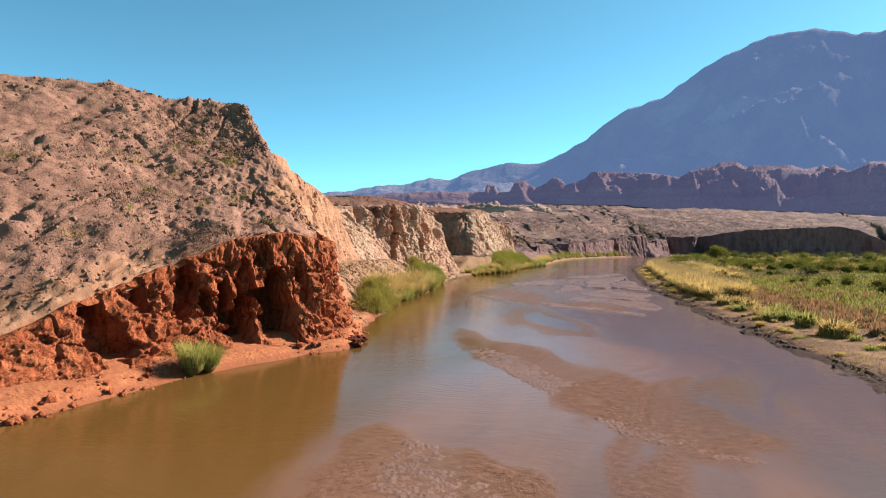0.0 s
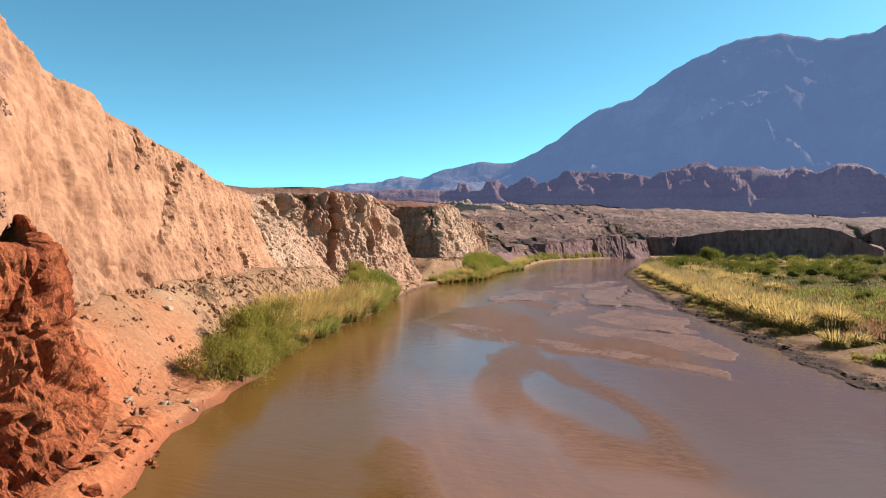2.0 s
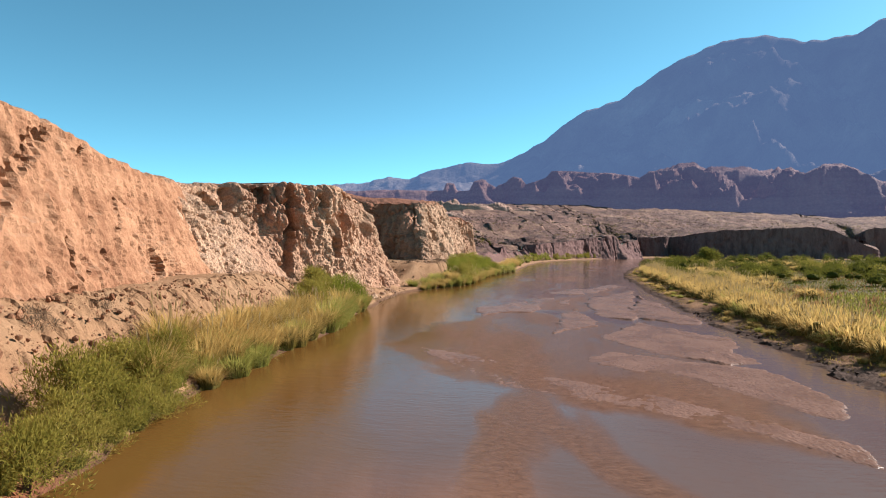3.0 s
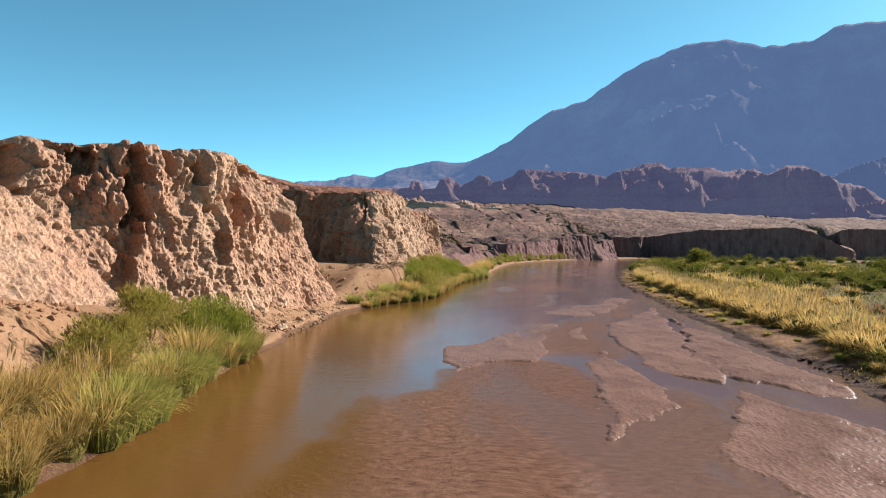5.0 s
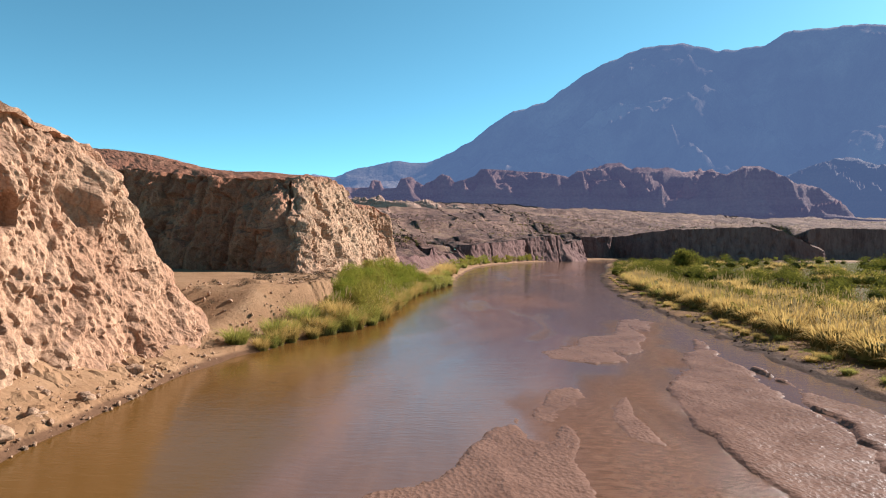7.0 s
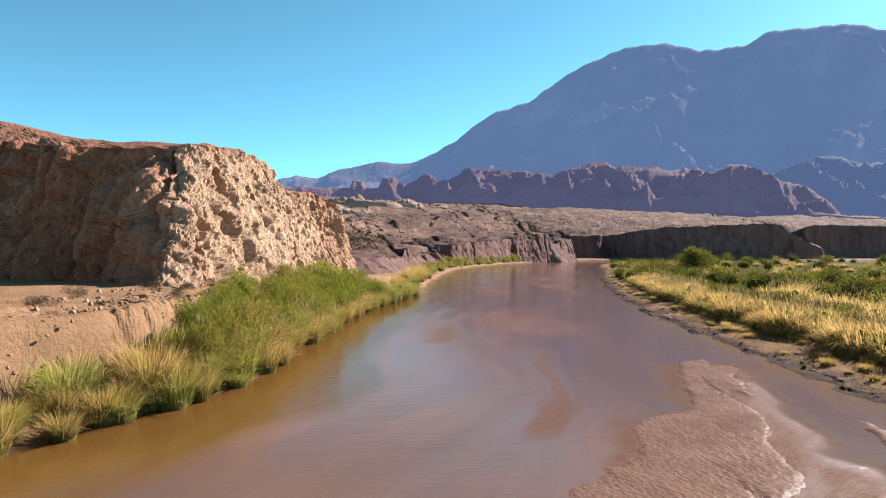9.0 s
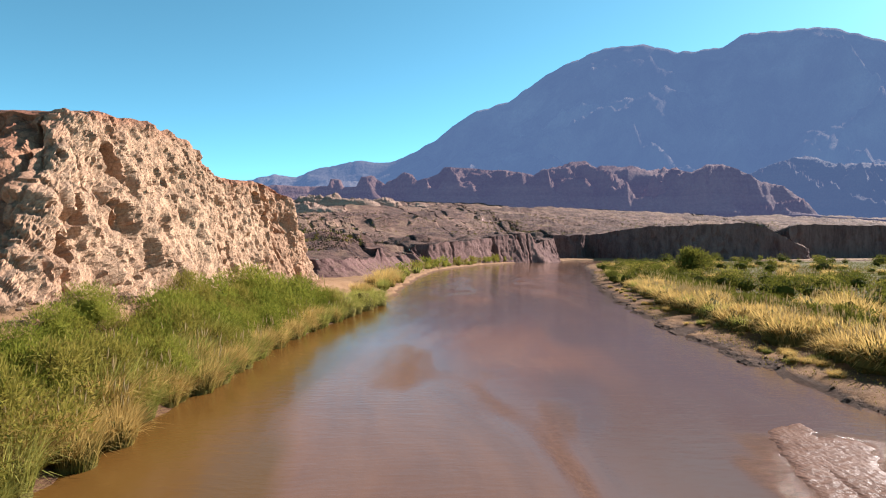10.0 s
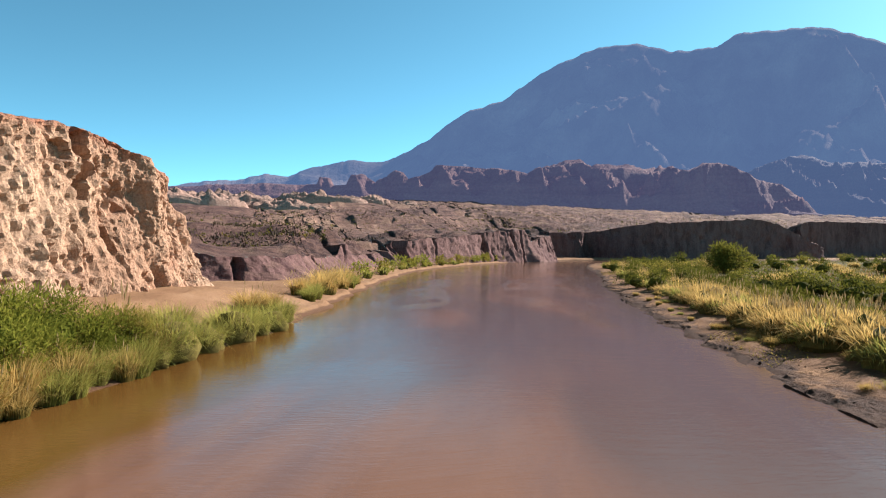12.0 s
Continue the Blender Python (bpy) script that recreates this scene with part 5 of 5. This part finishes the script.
    for _ in range(n):
        a, r = rng.uniform(0, 6.283), radius * rng.random()
        base = np.array([math.cos(a) * r, math.sin(a) * r, 0])
        h = height * rng.uniform(0.85, 1.2)
        tip = base + np.array([math.cos(a), math.sin(a), 0]) * h * rng.uniform(0.05, 0.3) + np.array([0, 0, h])
        way = (tip - base) / np.linalg.norm(tip - base)
        o = len(V)
        V += [base + [0.006, 0, 0], base - [0.006, 0, 0], tip]
        F.append((o, o + 1, o + 2))
        for k in range(3):
            c = a + k * 1.05
            w = np.array([math.cos(c), math.sin(c), 0.0]) * size * 0.08
            o = len(V)
            V += [tip - way * size * 0.25, tip + way * size * 0.25 + w, tip + way * size * 0.85, tip + way * size * 0.25 - w]
            F.append((o, o + 1, o + 2, o + 3))
    return np.array(V), F


def tussock(label, group, mat, n, radius, height, spread, width, seed, plumes=0, full=0.95, low=0.5):
    rng = np.random.default_rng(seed)
    ob = new("grass_tussock")
    V, F = blade_arrays(n, radius, height, spread, width, rng, low)
    me = raw_mesh("tuft", V, F, mat, False)
    me.attributes.new("along", "FLOAT", "POINT").data.foreach_set("value", np.tile(np.array([0, 0, 0.4, 0.4, 0.75, 0.75, 1.0], np.float32), n))
    part("tuft", me, ob)
    # Solid core fills the tuft; its dark colour stands for inner shade.
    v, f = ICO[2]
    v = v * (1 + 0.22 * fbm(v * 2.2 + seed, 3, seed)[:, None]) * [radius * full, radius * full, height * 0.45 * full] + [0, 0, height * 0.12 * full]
    part("thatch", raw_mesh("thatch", v, f, THATCH_SHADE, True), ob, "solid dark brown core of dead blades and painted inner shade")
    if plumes:
        V, F = plume_arrays(plumes, radius, height, rng)
        part("plume_spray", raw_mesh("plume_spray", V, F, PLUME, False), ob, "cream feathery plumes")
    return tagged(ob, label, "grass", group)


def sprig_arrays(centres, reach, per, length, width, rng, up=0.5):
    n = len(centres) * per
    c = np.repeat(np.asarray(centres, float), per, 0)
    off = rng.normal(0, 1, (n, 3))
    off /= np.linalg.norm(off, axis=1, keepdims=True)
    p = c + off * (np.repeat(reach, per) * rng.random(n) ** 0.45)[:, None]
    p[:, 2] = np.maximum(p[:, 2], 0.04)
    way = off * 0.8 + rng.normal(0, 0.45, (n, 3)) + [0, 0, up]
    way /= np.linalg.norm(way, axis=1, keepdims=True)
    side = np.cross(way, rng.normal(0, 1, (n, 3)))
    side /= np.linalg.norm(side, axis=1, keepdims=True)
    L = (length * rng.uniform(0.5, 1.2, n))[:, None]
    w = (width * rng.uniform(0.6, 1.2, n))[:, None]
    V = np.stack([p, p + way * L * 0.45 + side * w / 2, p + way * L, p + way * L * 0.45 - side * w / 2], 1)
    return V.reshape(-1, 3), (np.arange(n) * 4)[:, None] + [0, 1, 2, 3]


def stem_arrays(ends, rng, thick=0.03):
    """Bent, tapering three-sided stems from the root to each end."""
    V, F = [], []
    for e in ends:
        mid = e * 0.5 + np.array([0, 0, 0.12 * e[2]]) + rng.normal(0, 0.08, 3)
        root = np.array([e[0] * 0.12, e[1] * 0.12, -0.1])
        o = len(V)
        for p, t in ((root, thick), (mid, thick * 0.6), (e, thick * 0.2)):
            for k in range(3):
                V.append(p + t * np.array([math.cos(k * 2.09), math.sin(k * 2.09), 0]))
        for lvl in (0, 3):
            for k in range(3):
                F.append((o + lvl + k, o + lvl + (k + 1) % 3, o + lvl + 3 + (k + 1) % 3, o + lvl + 3 + k))
    return np.array(V), F


def shrub(label, group, mat, wide, high, clumps, per, length, width, seed, up=0.5, stems=9, category="shrub", core=False):
    rng = np.random.default_rng(seed)
    ob = new("shrub")
    a = rng.uniform(0, 6.283, clumps)
    h = rng.random(clumps) ** 0.8
    r = wide * 0.5 * np.sqrt(rng.random(clumps)) * np.sqrt(np.maximum(0.08, 1 - (h * 0.95) ** 2))
    centres = np.c_[np.cos(a) * r, np.sin(a) * r, high * (0.14 + 0.68 * h)]
    reach = rng.uniform(0.13, 0.24, clumps) * (wide + high) * 0.5
    V, F = sprig_arrays(centres, reach, per, length, width, rng, up)
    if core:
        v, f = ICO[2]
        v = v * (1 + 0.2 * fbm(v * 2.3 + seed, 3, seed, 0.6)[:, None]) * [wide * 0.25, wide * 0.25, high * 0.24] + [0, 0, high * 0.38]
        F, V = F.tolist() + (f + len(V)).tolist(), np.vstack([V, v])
    part("crown", raw_mesh("crown", V, F, mat, False), ob)
    V, F = stem_arrays(centres[:stems], rng, 0.02 * high)
    part("trunk", raw_mesh("trunk", V, F, TWIG, False), ob, "thin brown branching stems")
    return tagged(ob, label, category, group)


PLACED = []


def put(proto, spot, size, turn, squash=1.0):
    PLACED.append((proto, pose(spot[0], spot[1], spot[2] - 0.04, 0, 0, turn) @ Matrix.Diagonal((size, size, size * squash, 1))))


def settle(kind, keep, rest, label, category):
    """The plants nearest to the water become things of their own; the others are joined, material by material."""
    mine = [(p, m) for p, m in PLACED if p.name.startswith(kind)]
    banks = np.vstack([left_edge, right_edge])

    def rank(item):
        x, y, _ = item[1].translation
        return float(np.min(np.hypot(banks[:, 0] - x, banks[:, 1] - y))) + 3 * max(0.0, y - 150)

    mine.sort(key=rank)
    for p, m in mine[:keep]:
        copy_thing(p, m).matrix_basis = m
    joined = {}
    for p, m in mine[keep:]:
        for o in p.children:
            me = o.data
            key = me.name
            if key not in SHAPES:
                v = np.empty(len(me.vertices) * 3, np.float32)
                me.vertices.foreach_get("co", v)
                dry = np.zeros(len(me.vertices), np.float32)
                if "along" in me.attributes:
                    me.attributes["along"].data.foreach_get("value", dry)
                own = 7 if o.name.startswith("tuft") else 4 if o.name.startswith("crown") else 0
                v = v.reshape(-1, 3)
                faces = [tuple(f.vertices) for f in me.polygons]
                leaves = len(v) if own == 7 else 4 * sum(len(f) == 4 for f in faces)
                if own:
                    w = v[:leaves].reshape(-1, own, 3)
                    for a, b in ((0, 1), (2, 3), (4, 5)) if own == 7 else ((1, 3),):
                        mid, half = (w[:, a] + w[:, b]) / 2, (w[:, a] - w[:, b]) * (1.1 if own == 7 else 0.8)
                        w[:, a], w[:, b] = mid + half, mid - half
                SHAPES[key] = (v, dry, [f for f in faces if not own or f[0] >= leaves or (f[0] // own) % 3 < 1])
            v, dry, f = SHAPES[key]
            a = np.array(m)
            V, D, F, count = joined.setdefault(me.materials[0].name, ([], [], [], [0]))
            D.append(dry)
            V.append(v @ a[:3, :3].T + a[:3, 3])
            F.extend([tuple(i + count[0] for i in g) for g in f])
            count[0] += len(v)
    for name, (V, D, F, _) in joined.items():
        me = raw_mesh(rest, np.vstack(V), F, bpy.data.materials[name], False)
        me.attributes.new("along", "FLOAT", "POINT").data.foreach_set("value", np.concatenate(D))
        tagged(new(rest, me), label, category, kind="stuff")


SHAPES = {}
PROTOS = []


def drop(protos):
    PROTOS.extend(protos)


def build_left_plants():
    g = "plants along the left bank"
    lush = [tussock("arching green and straw grass tussock on the muddy bank", g, GRASS_GREEN, 600, 0.52, 1.45, 1.45, 0.021, 100 + n) for n in range(2)]
    gold = [tussock("golden grass tussock with cream plumes on the bank", g, GRASS_GOLD, 600, 0.5, 1.5, 1.35, 0.021, 110 + n, 4 + 3 * n) for n in range(2)]
    round_top = [tussock("rounded dense green and yellow grass tussock on the bank", g, GRASS_GREEN, 760, 0.7, 1.25, 1.75, 0.018, 115 + n, 0, 1.1) for n in range(2)]
    olive = [shrub("feathery olive-green shrub leaning over the water", g, LEAF_OLIVE, 2.6, 2.1, 40, 95, 0.2, 0.029, 120 + n, 0.75) for n in range(2)]
    green = [shrub("dense green shrub on the river bank", g, LEAF_GREEN, 3.0, 2.3, 46, 115, 0.18, 0.033, 130 + n, 0.7, core=True) for n in range(2)]
    dead = [shrub("leafless grey thorn bush at the cliff foot", g, TWIG, 1.2, 0.9, 16, 60, 0.22, 0.014, 140, 0.4)]
    far = [shrub("green shrub far along the river bank", g, LEAF_GREEN, 2.8, 2.2, 22, 30, 0.4, 0.12, 150, 0.6), shrub("olive shrub far along the river bank", g, LEAF_OLIVE, 2.6, 2.0, 22, 30, 0.4, 0.11, 151, 0.7)]
    tuft = [tussock("green grass tussock far along the river bank", g, GRASS_GREEN, 110, 0.5, 1.3, 1.7, 0.07, 152)]
    rng = random.Random(11)

    def row(kinds, y0, y1, step, d0, d1, s0, s1):
        y = y0
        while y < y1:
            put(rng.choice(kinds), left_spot(y, rng.uniform(d0, d1)), rng.uniform(s0, s1), rng.uniform(0, 360), rng.uniform(0.85, 1.1))
            y += step * rng.uniform(0.6, 1.4)

    put(lush[0], np.array([-4.15, 20.6, 0.35]), 0.72, 40)
    put(lush[1], np.array([-3.75, 21.1, 0.3]), 0.6, 140)
    put(dead[0], np.array([-4.75, 20.1, 0.3]), 0.8, 20, 0.6)
    put(dead[0], np.array([-5.5, 24.9, 4.1]), 1.5, 70, 0.8)
    put(dead[0], np.array([-4.9, 25.6, 4.5]), 1.1, 150, 0.8)
    # willowy shrubs, then gold, by the sandy wall
    row(olive, 37.2, 44.5, 0.9, 0.0, 0.6, 0.5, 0.85)
    row(olive, 41, 47, 1.5, 0.9, 1.4, 0.7, 0.9)
    row(lush, 38, 45, 1.6, 0.1, 0.4, 0.4, 0.6)
    row(gold + lush, 45, 51, 0.9, 1.0, 2.0, 0.9, 1.15)
    row(gold + gold + lush, 45.5, 61.5, 0.7, 0.0, 0.9, 0.6, 0.95)
    row(gold, 50, 62, 0.9, 1.2, 2.2, 0.8, 1.1)
    row(lush + gold, 59.5, 70, 0.7, 0.0, 0.9, 0.75, 1.15)
    row(lush + olive, 62, 70, 1.3, 1.5, 2.6, 0.7, 1.0)
    for y, d, s in ((71.2, 1.5, 0.95), (70.0, 2.1, 0.8), (72.6, 1.4, 0.6)):
        put(green[0], left_spot(y, d), s, y * 50)
    for x, y, z, s in ((2.0, 74.5, 1.7, 0.7), (3.2, 75.8, 1.4, 0.6), (1.2, 71.8, 2.0, 0.7), (4.2, 77.6, 1.2, 0.5), (-2.2, 44.5, 2.2, 0.8), (-1.9, 48, 2.1, 0.7)):
        put(dead[0], np.array([x, y, z]), s, x * 99)
    for _ in range(26):
        put(dead[0], left_spot(rng.uniform(93, 116), rng.uniform(3.4, 9)), rng.uniform(0.35, 0.7), rng.uniform(0, 360), 0.7)
    for kind, x, y, size in ((green[1], 5.2, 71.0, 0.85), (green[0], 4.7, 69.6, 0.8), (lush[0], 6.0, 69.6, 0.85), (gold[1], 6.2, 70.6, 0.7), (lush[1], 6.3, 71.8, 0.6)):
        put(kind, np.array([x, y, 0.25]), size, 37 * y)
    # thicket below the promontory
    row(gold + gold + lush, 90, 97, 0.6, -0.1, 0.8, 0.55, 0.85)
    row(gold + lush, 93.5, 97, 1.2, 0.6, 1.4, 0.5, 0.75)
    row(gold + gold + lush, 95, 106, 0.75, -0.1, 0.6, 0.6, 1.1)
    row(gold + lush, 106, 113, 0.6, -0.2, 0.4, 0.65, 0.95)
    row(gold + lush + olive, 95, 113, 0.7, 0.6, 1.8, 0.85, 1.25)
    row(olive + olive + green, 98.5, 106, 1.0, 1.6, 2.6, 0.6, 0.82)
    row(olive + green, 103, 112, 0.8, 1.7, 3.0, 0.6, 0.88)
    row(olive + green, 112, 121, 0.9, 1.7, 3.2, 0.65, 1.1)
    row(green + olive + olive + lush, 105, 124, 0.9, 0.8, 2.0, 0.55, 0.85)
    row(gold + gold + lush, 113, 128, 0.6, -0.2, 0.4, 0.6, 0.95)
    row(green + olive, 116, 127, 1.5, 1.6, 2.4, 0.6, 0.85)
    row(round_top, 126.8, 140, 2.0, 0.2, 0.7, 0.85, 1.3)
    row(round_top + gold, 127, 140, 2.6, 1.2, 2.0, 0.8, 1.3)
    for y, d, size in ((120.5, 2.0, 1.15), (122.5, 1.6, 1.2), (124.6, 1.8, 1.05), (126.2, 1.3, 0.8), (118.6, 1.5, 1.0), (121.2, 3.2, 1.1)):
        put(green[int(y) % 2], left_spot(y, d), size, y * 71)
    row(olive + green, 104, 127, 1.1, 0.4, 1.2, 0.55, 0.8)
    row(olive + green, 101, 121, 0.8, 2.0, 3.0, 0.65, 0.9)
    row(gold + lush, 97, 106, 0.9, 0.3, 1.2, 0.6, 0.9)
    row(gold + lush, 147, 166, 1.1, 0.8, 2.4, 0.75, 1.05)
    row(gold, 150, 164, 1.6, 1.6, 3.0, 1.0, 1.3)
    row(far + tuft, 172, 275, 3.2, 1.2, 3.0, 0.6, 1.1)
    row(far + tuft, 200, 285, 3.0, 0.8, 2.6, 0.7, 1.1)
    drop(lush + gold + round_top + olive + green + dead + far + tuft)


def build_right_plants():
    g = "grasses on the right bank"
    gs = "shrubs of the river meadow"
    gold = [tussock("golden plumed grass tussock glowing on the dry bank", g, GRASS_GOLD, 640, 0.62, 1.25, 1.6, 0.022, 200 + n, 2 + 3 * n, 1.15, 0.65) for n in range(3)]
    lush = [tussock("green-based straw-tipped grass tussock on the dry bank", g, GRASS_GREEN, 640, 0.6, 1.1, 1.7, 0.02, 210 + n, 3, 1.15, 0.65) for n in range(2)]
    brown = [tussock("low brown dry grass clump in the meadow", g, GRASS_BROWN, 90, 0.5, 0.75, 0.6, 0.035, 220)]
    green = [shrub("rounded bright green meadow shrub", gs, LEAF_MEADOW, 2.8, 1.65, 30, 56, 0.2, 0.05, 230 + n, 0.5, 6, core=True) for n in range(3)]
    olive = [shrub("rounded olive meadow shrub", gs, LEAF_OLIVE, 2.6, 1.6, 30, 56, 0.2, 0.048, 240, 0.6, 6, core=True)]
    grey = [shrub("bare brown branching shrub in the meadow", gs, TWIG, 2.2, 1.5, 20, 40, 0.35, 0.03, 250, 0.5, 8)]
    rng = random.Random(23)

    def front(y):
        return float(np.interp(y, [0, 45, 58, 66, 76, 98, 118, 138, 150], [1.9, 2.2, 2.6, 2.6, 3.0, 3.2, 3.0, 3.2, 2.8]))

    def scatter(kinds, count, y0, y1, d0, d1, s0, s1, mask=None, power=1.0):
        made = 0
        for _ in range(count * 4):
            y = y0 + (y1 - y0) * rng.random()
            d = (front(y) if d0 is None else d0) + d1 * rng.random() ** power
            p = right_spot(y, d)
            if mask is not None and vn(np.array([[p[0] * 0.09, p[1] * 0.09, 0]]), mask)[0] < -0.05:
                continue
            put(rng.choice(kinds), p, rng.uniform(s0, s1), rng.uniform(0, 360), rng.uniform(0.85, 1.15))
            made += 1
            if made >= count:
                break

    scatter(lush + lush + gold, 12, 22, 47, None, 1.4, 0.6, 0.95)
    scatter(brown, 330, 18, 58, 4.4, 4.5, 0.5, 0.85)
    scatter(gold + gold + gold + lush, 250, 49, 96, None, 3.4, 0.75, 1.1)
    scatter(gold, 40, 66, 110, 5.5, 6, 0.8, 1.2, 302)
    for y0, y1, count in ((96, 101.5, 24), (102.5, 108, 34), (109.5, 118, 44), (119, 132, 54), (134, 145, 36)):
        scatter(gold * 4 + lush, count, y0, y1, None, 2.6, 0.8, 1.2)
    scatter(gold * 3 + lush, 30, 96, 135, 9.5, 3, 0.9, 1.25, 305)
    scatter(gold + lush, 70, 140, 210, None, 4.0, 0.7, 1.1)
    scatter(gold, 90, 60, 220, 8, 45, 0.8, 1.2, 303)
    scatter(brown, 130, 30, 110, 6.0, 9, 0.6, 1.0)
    scatter(gold + lush, 190, 22, 150, 0.9, 2.6, 0.16, 0.36)
    scatter(green, 60, 12, 90, 14, 40, 0.45, 0.8, 304)
    scatter(green + green + olive, 70, 96, 148, 6.2, 3.0, 0.55, 0.85)
    scatter(green + green + olive, 120, 94, 150, 12, 30, 0.75, 1.25)
    scatter(green + olive, 60, 143, 215, 2.0, 12, 0.8, 1.3)
    scatter(green + green + olive, 150, 40, 260, 18, 110, 0.9, 1.7, None)
    scatter(green, 60, 120, 250, 60, 170, 1.3, 2.4)
    scatter(grey, 4, 60, 130, 10, 30, 0.8, 1.1)
    tree = shrub("large rounded dark green bush standing over the meadow", gs, LEAF_MEADOW, 6.2, 3.8, 70, 110, 0.4, 0.11, 260, 0.5, 12, "bush")
    tree.matrix_basis = pose(87, 170, 0.9, 0, 0, 0)
    drop(gold + lush + brown + green + olive + grey)
    # the low growth between them
    nprng = np.random.default_rng(29)
    for name, mat, label, count, seed, long, d0, d1, y0, y1 in (("meadow_herbs", LEAF_MEADOW, "low green herbs covering the river meadow", 150000, 311, 0.42, 7.0, 120, 8, 250),
                                                                ("meadow_herbs", GRASS_GREEN, "fresh green grass of the river meadow", 60000, 314, 0.36, 9.0, 32, 10, 92),
                                                                ("meadow_straw", GRASS_BROWN, "low brown and straw grass of the meadow", 40000, 312, 0.4, 4.5, 50, 8, 250),
                                                                ("bank_turf", GRASS_GOLD, "thin dry turf on the bank", 60000, 313, 0.1, 0.5, 4.2, 8, 250)):
        y = nprng.uniform(y0, y1, count)
        n = np.searchsorted(right_edge[:, 1], y).clip(1, N_ALONG - 1)
        d = d0 + d1 * nprng.random(count) ** 1.4
        xy = right_edge[n] + (right_edge[n - 1] - right_edge[n]) * nprng.random(count)[:, None] + across[n] * d[:, None]
        p = np.c_[xy, bank_right(d) - 0.03]
        keep = fbm(np.c_[xy * 0.07, np.zeros(count)], 3, seed) > (-0.6 if name == "meadow_herbs" else -0.1)
        p = p[keep]
        V, F = sprig_arrays(p, np.full(len(p), 0.25), 1, long, 0.07 if long > 0.2 else 0.035, nprng, 1.1)
        tagged(new(name, raw_mesh(name, V, F, mat, False)), label, "grass", kind="stuff")


def build_scrub():
    """Dead scrub on the hill and dark bushes over the plain."""
    rng = np.random.default_rng(41)
    p = on_surface("rubble_hill", 1500, 42, (0.1, 0.64), (0.05, 0.9))
    p = p[vn(p * 0.35, 63) > -0.05]
    V, F = sprig_arrays(np.repeat(p, 3, 0) + rng.normal(0, 0.13, (3 * len(p), 3)) * [1, 1, 0.3], np.full(3 * len(p), 0.15), 9, 0.2, 0.018, rng, 0.9)
    tagged(new("hillside_scrub", raw_mesh("hillside_scrub", V, F, TWIG, False)), "low dead grey-brown scrub on the hillside", "scrub", kind="stuff")
    q = on_surface("rubble_hill", 40, 44, (0.1, 0.62), (0.04, 0.6))
    V, F = sprig_arrays(np.repeat(q, 3, 0) + rng.normal(0, 0.2, (3 * len(q), 3)) * [1, 1, 0.2], np.full(3 * len(q), 0.28), 22, 0.22, 0.03, rng, 0.8)
    tagged(new("hillside_bushes", raw_mesh("hillside_bushes", V, F, LEAF_OLIVE, False)), "small dusty olive bushes on the hillside", "scrub", kind="stuff")


def build_plain_growth():
    """Scrub and pale outcrops on the terrace plain."""
    rng = np.random.default_rng(51)
    G = SURFACES["plain"]
    for name, mat, label, count, size, seed in (("plain_scrub", LEAF_MEADOW, "scattered dusty scrub over the dry plain", 2600, 0.5, 52), ("plain_bushes", TWIG, "dark leafless bushes over the dry plain", 12000, 0.55, 53), ("plain_straw", GRASS_GOLD, "straw-coloured grass drifts over the plain", 2500, 0.5, 54)):
        a = rng.integers(0, G.shape[0], count)
        b = (42 + 64 * rng.random(count) ** 0.62).astype(int)
        p = G[a, b] + rng.normal(0, 1, (count, 3)) * np.c_[np.full(count, 1.5), np.full(count, 1.5), np.zeros(count)]
        p = p[(vn(p * 0.03, seed) > -0.1) & (p[:, 0] < 600)]
        V, F = sprig_arrays(p, np.full(len(p), size * 0.8), 9, size, size * 0.4, rng, 0.6)
        tagged(new(name, raw_mesh(name, V, F, mat, False)), label, "scrub", kind="stuff")


def rock_outcrop(azimuth, far, wide, deep, high, seed):
    a = radians(azimuth)
    x, y = 20 + math.sin(a) * far, 60 + math.cos(a) * far
    G = SURFACES["plain"].reshape(-1, 3)
    z = G[np.argmin(np.hypot(G[:, 0] - x, G[:, 1] - y)), 2] + 0.2
    u, v = np.meshgrid(np.linspace(-1, 1, 64), np.linspace(-1, 1, 32), indexing="ij")
    p = np.stack([u * wide / 2, v * deep / 2, 0 * u], -1)
    dome = np.clip(1 - u**2 - v**2, 0, 1) ** 0.6
    p[..., 2] = 0.5 * high * dome * (0.7 + 0.3 * fbm(p * 0.09 + seed * 3.3, 5, seed, 0.55) - 0.2 * fbm(p * 0.16 + seed, 4, seed + 1, 0.55, ridged=True)) - 0.6 + 1.2 - 8 * smooth(0.8, 1.2, u**2 + v**2)
    ob = tagged(new("rock_outcrop", grid_mesh("rock_outcrop", p, OUTCROP, False)), "pale weathered rock outcrop rising from the plain", "rock", "outcrops on the plain")
    ob.matrix_world = pose(x, y, z, 0, 0, -azimuth)


build_left_plants()
build_right_plants()
settle("grass_tussock", 290, "meadow_grass", "dense golden and green grass tussocks of the meadow", "grass")
settle("shrub", 230, "meadow_shrubs", "green shrubs crowding the river meadow", "shrub")
for proto in PROTOS:
    for o in (*proto.children_recursive, proto):
        bpy.data.objects.remove(o)
build_scrub()
build_plain_growth()
for n, spec in enumerate([(-8.5, 470, 80, 36, 20), (-4.5, 430, 80, 36, 18), (-1.0, 500, 80, 34, 20), (2.8, 450, 80, 34, 17), (6.2, 500, 70, 30, 17), (9.6, 520, 44, 24, 14), (12.5, 620, 60, 26, 13)]):
    rock_outcrop(*spec, 400 + n)
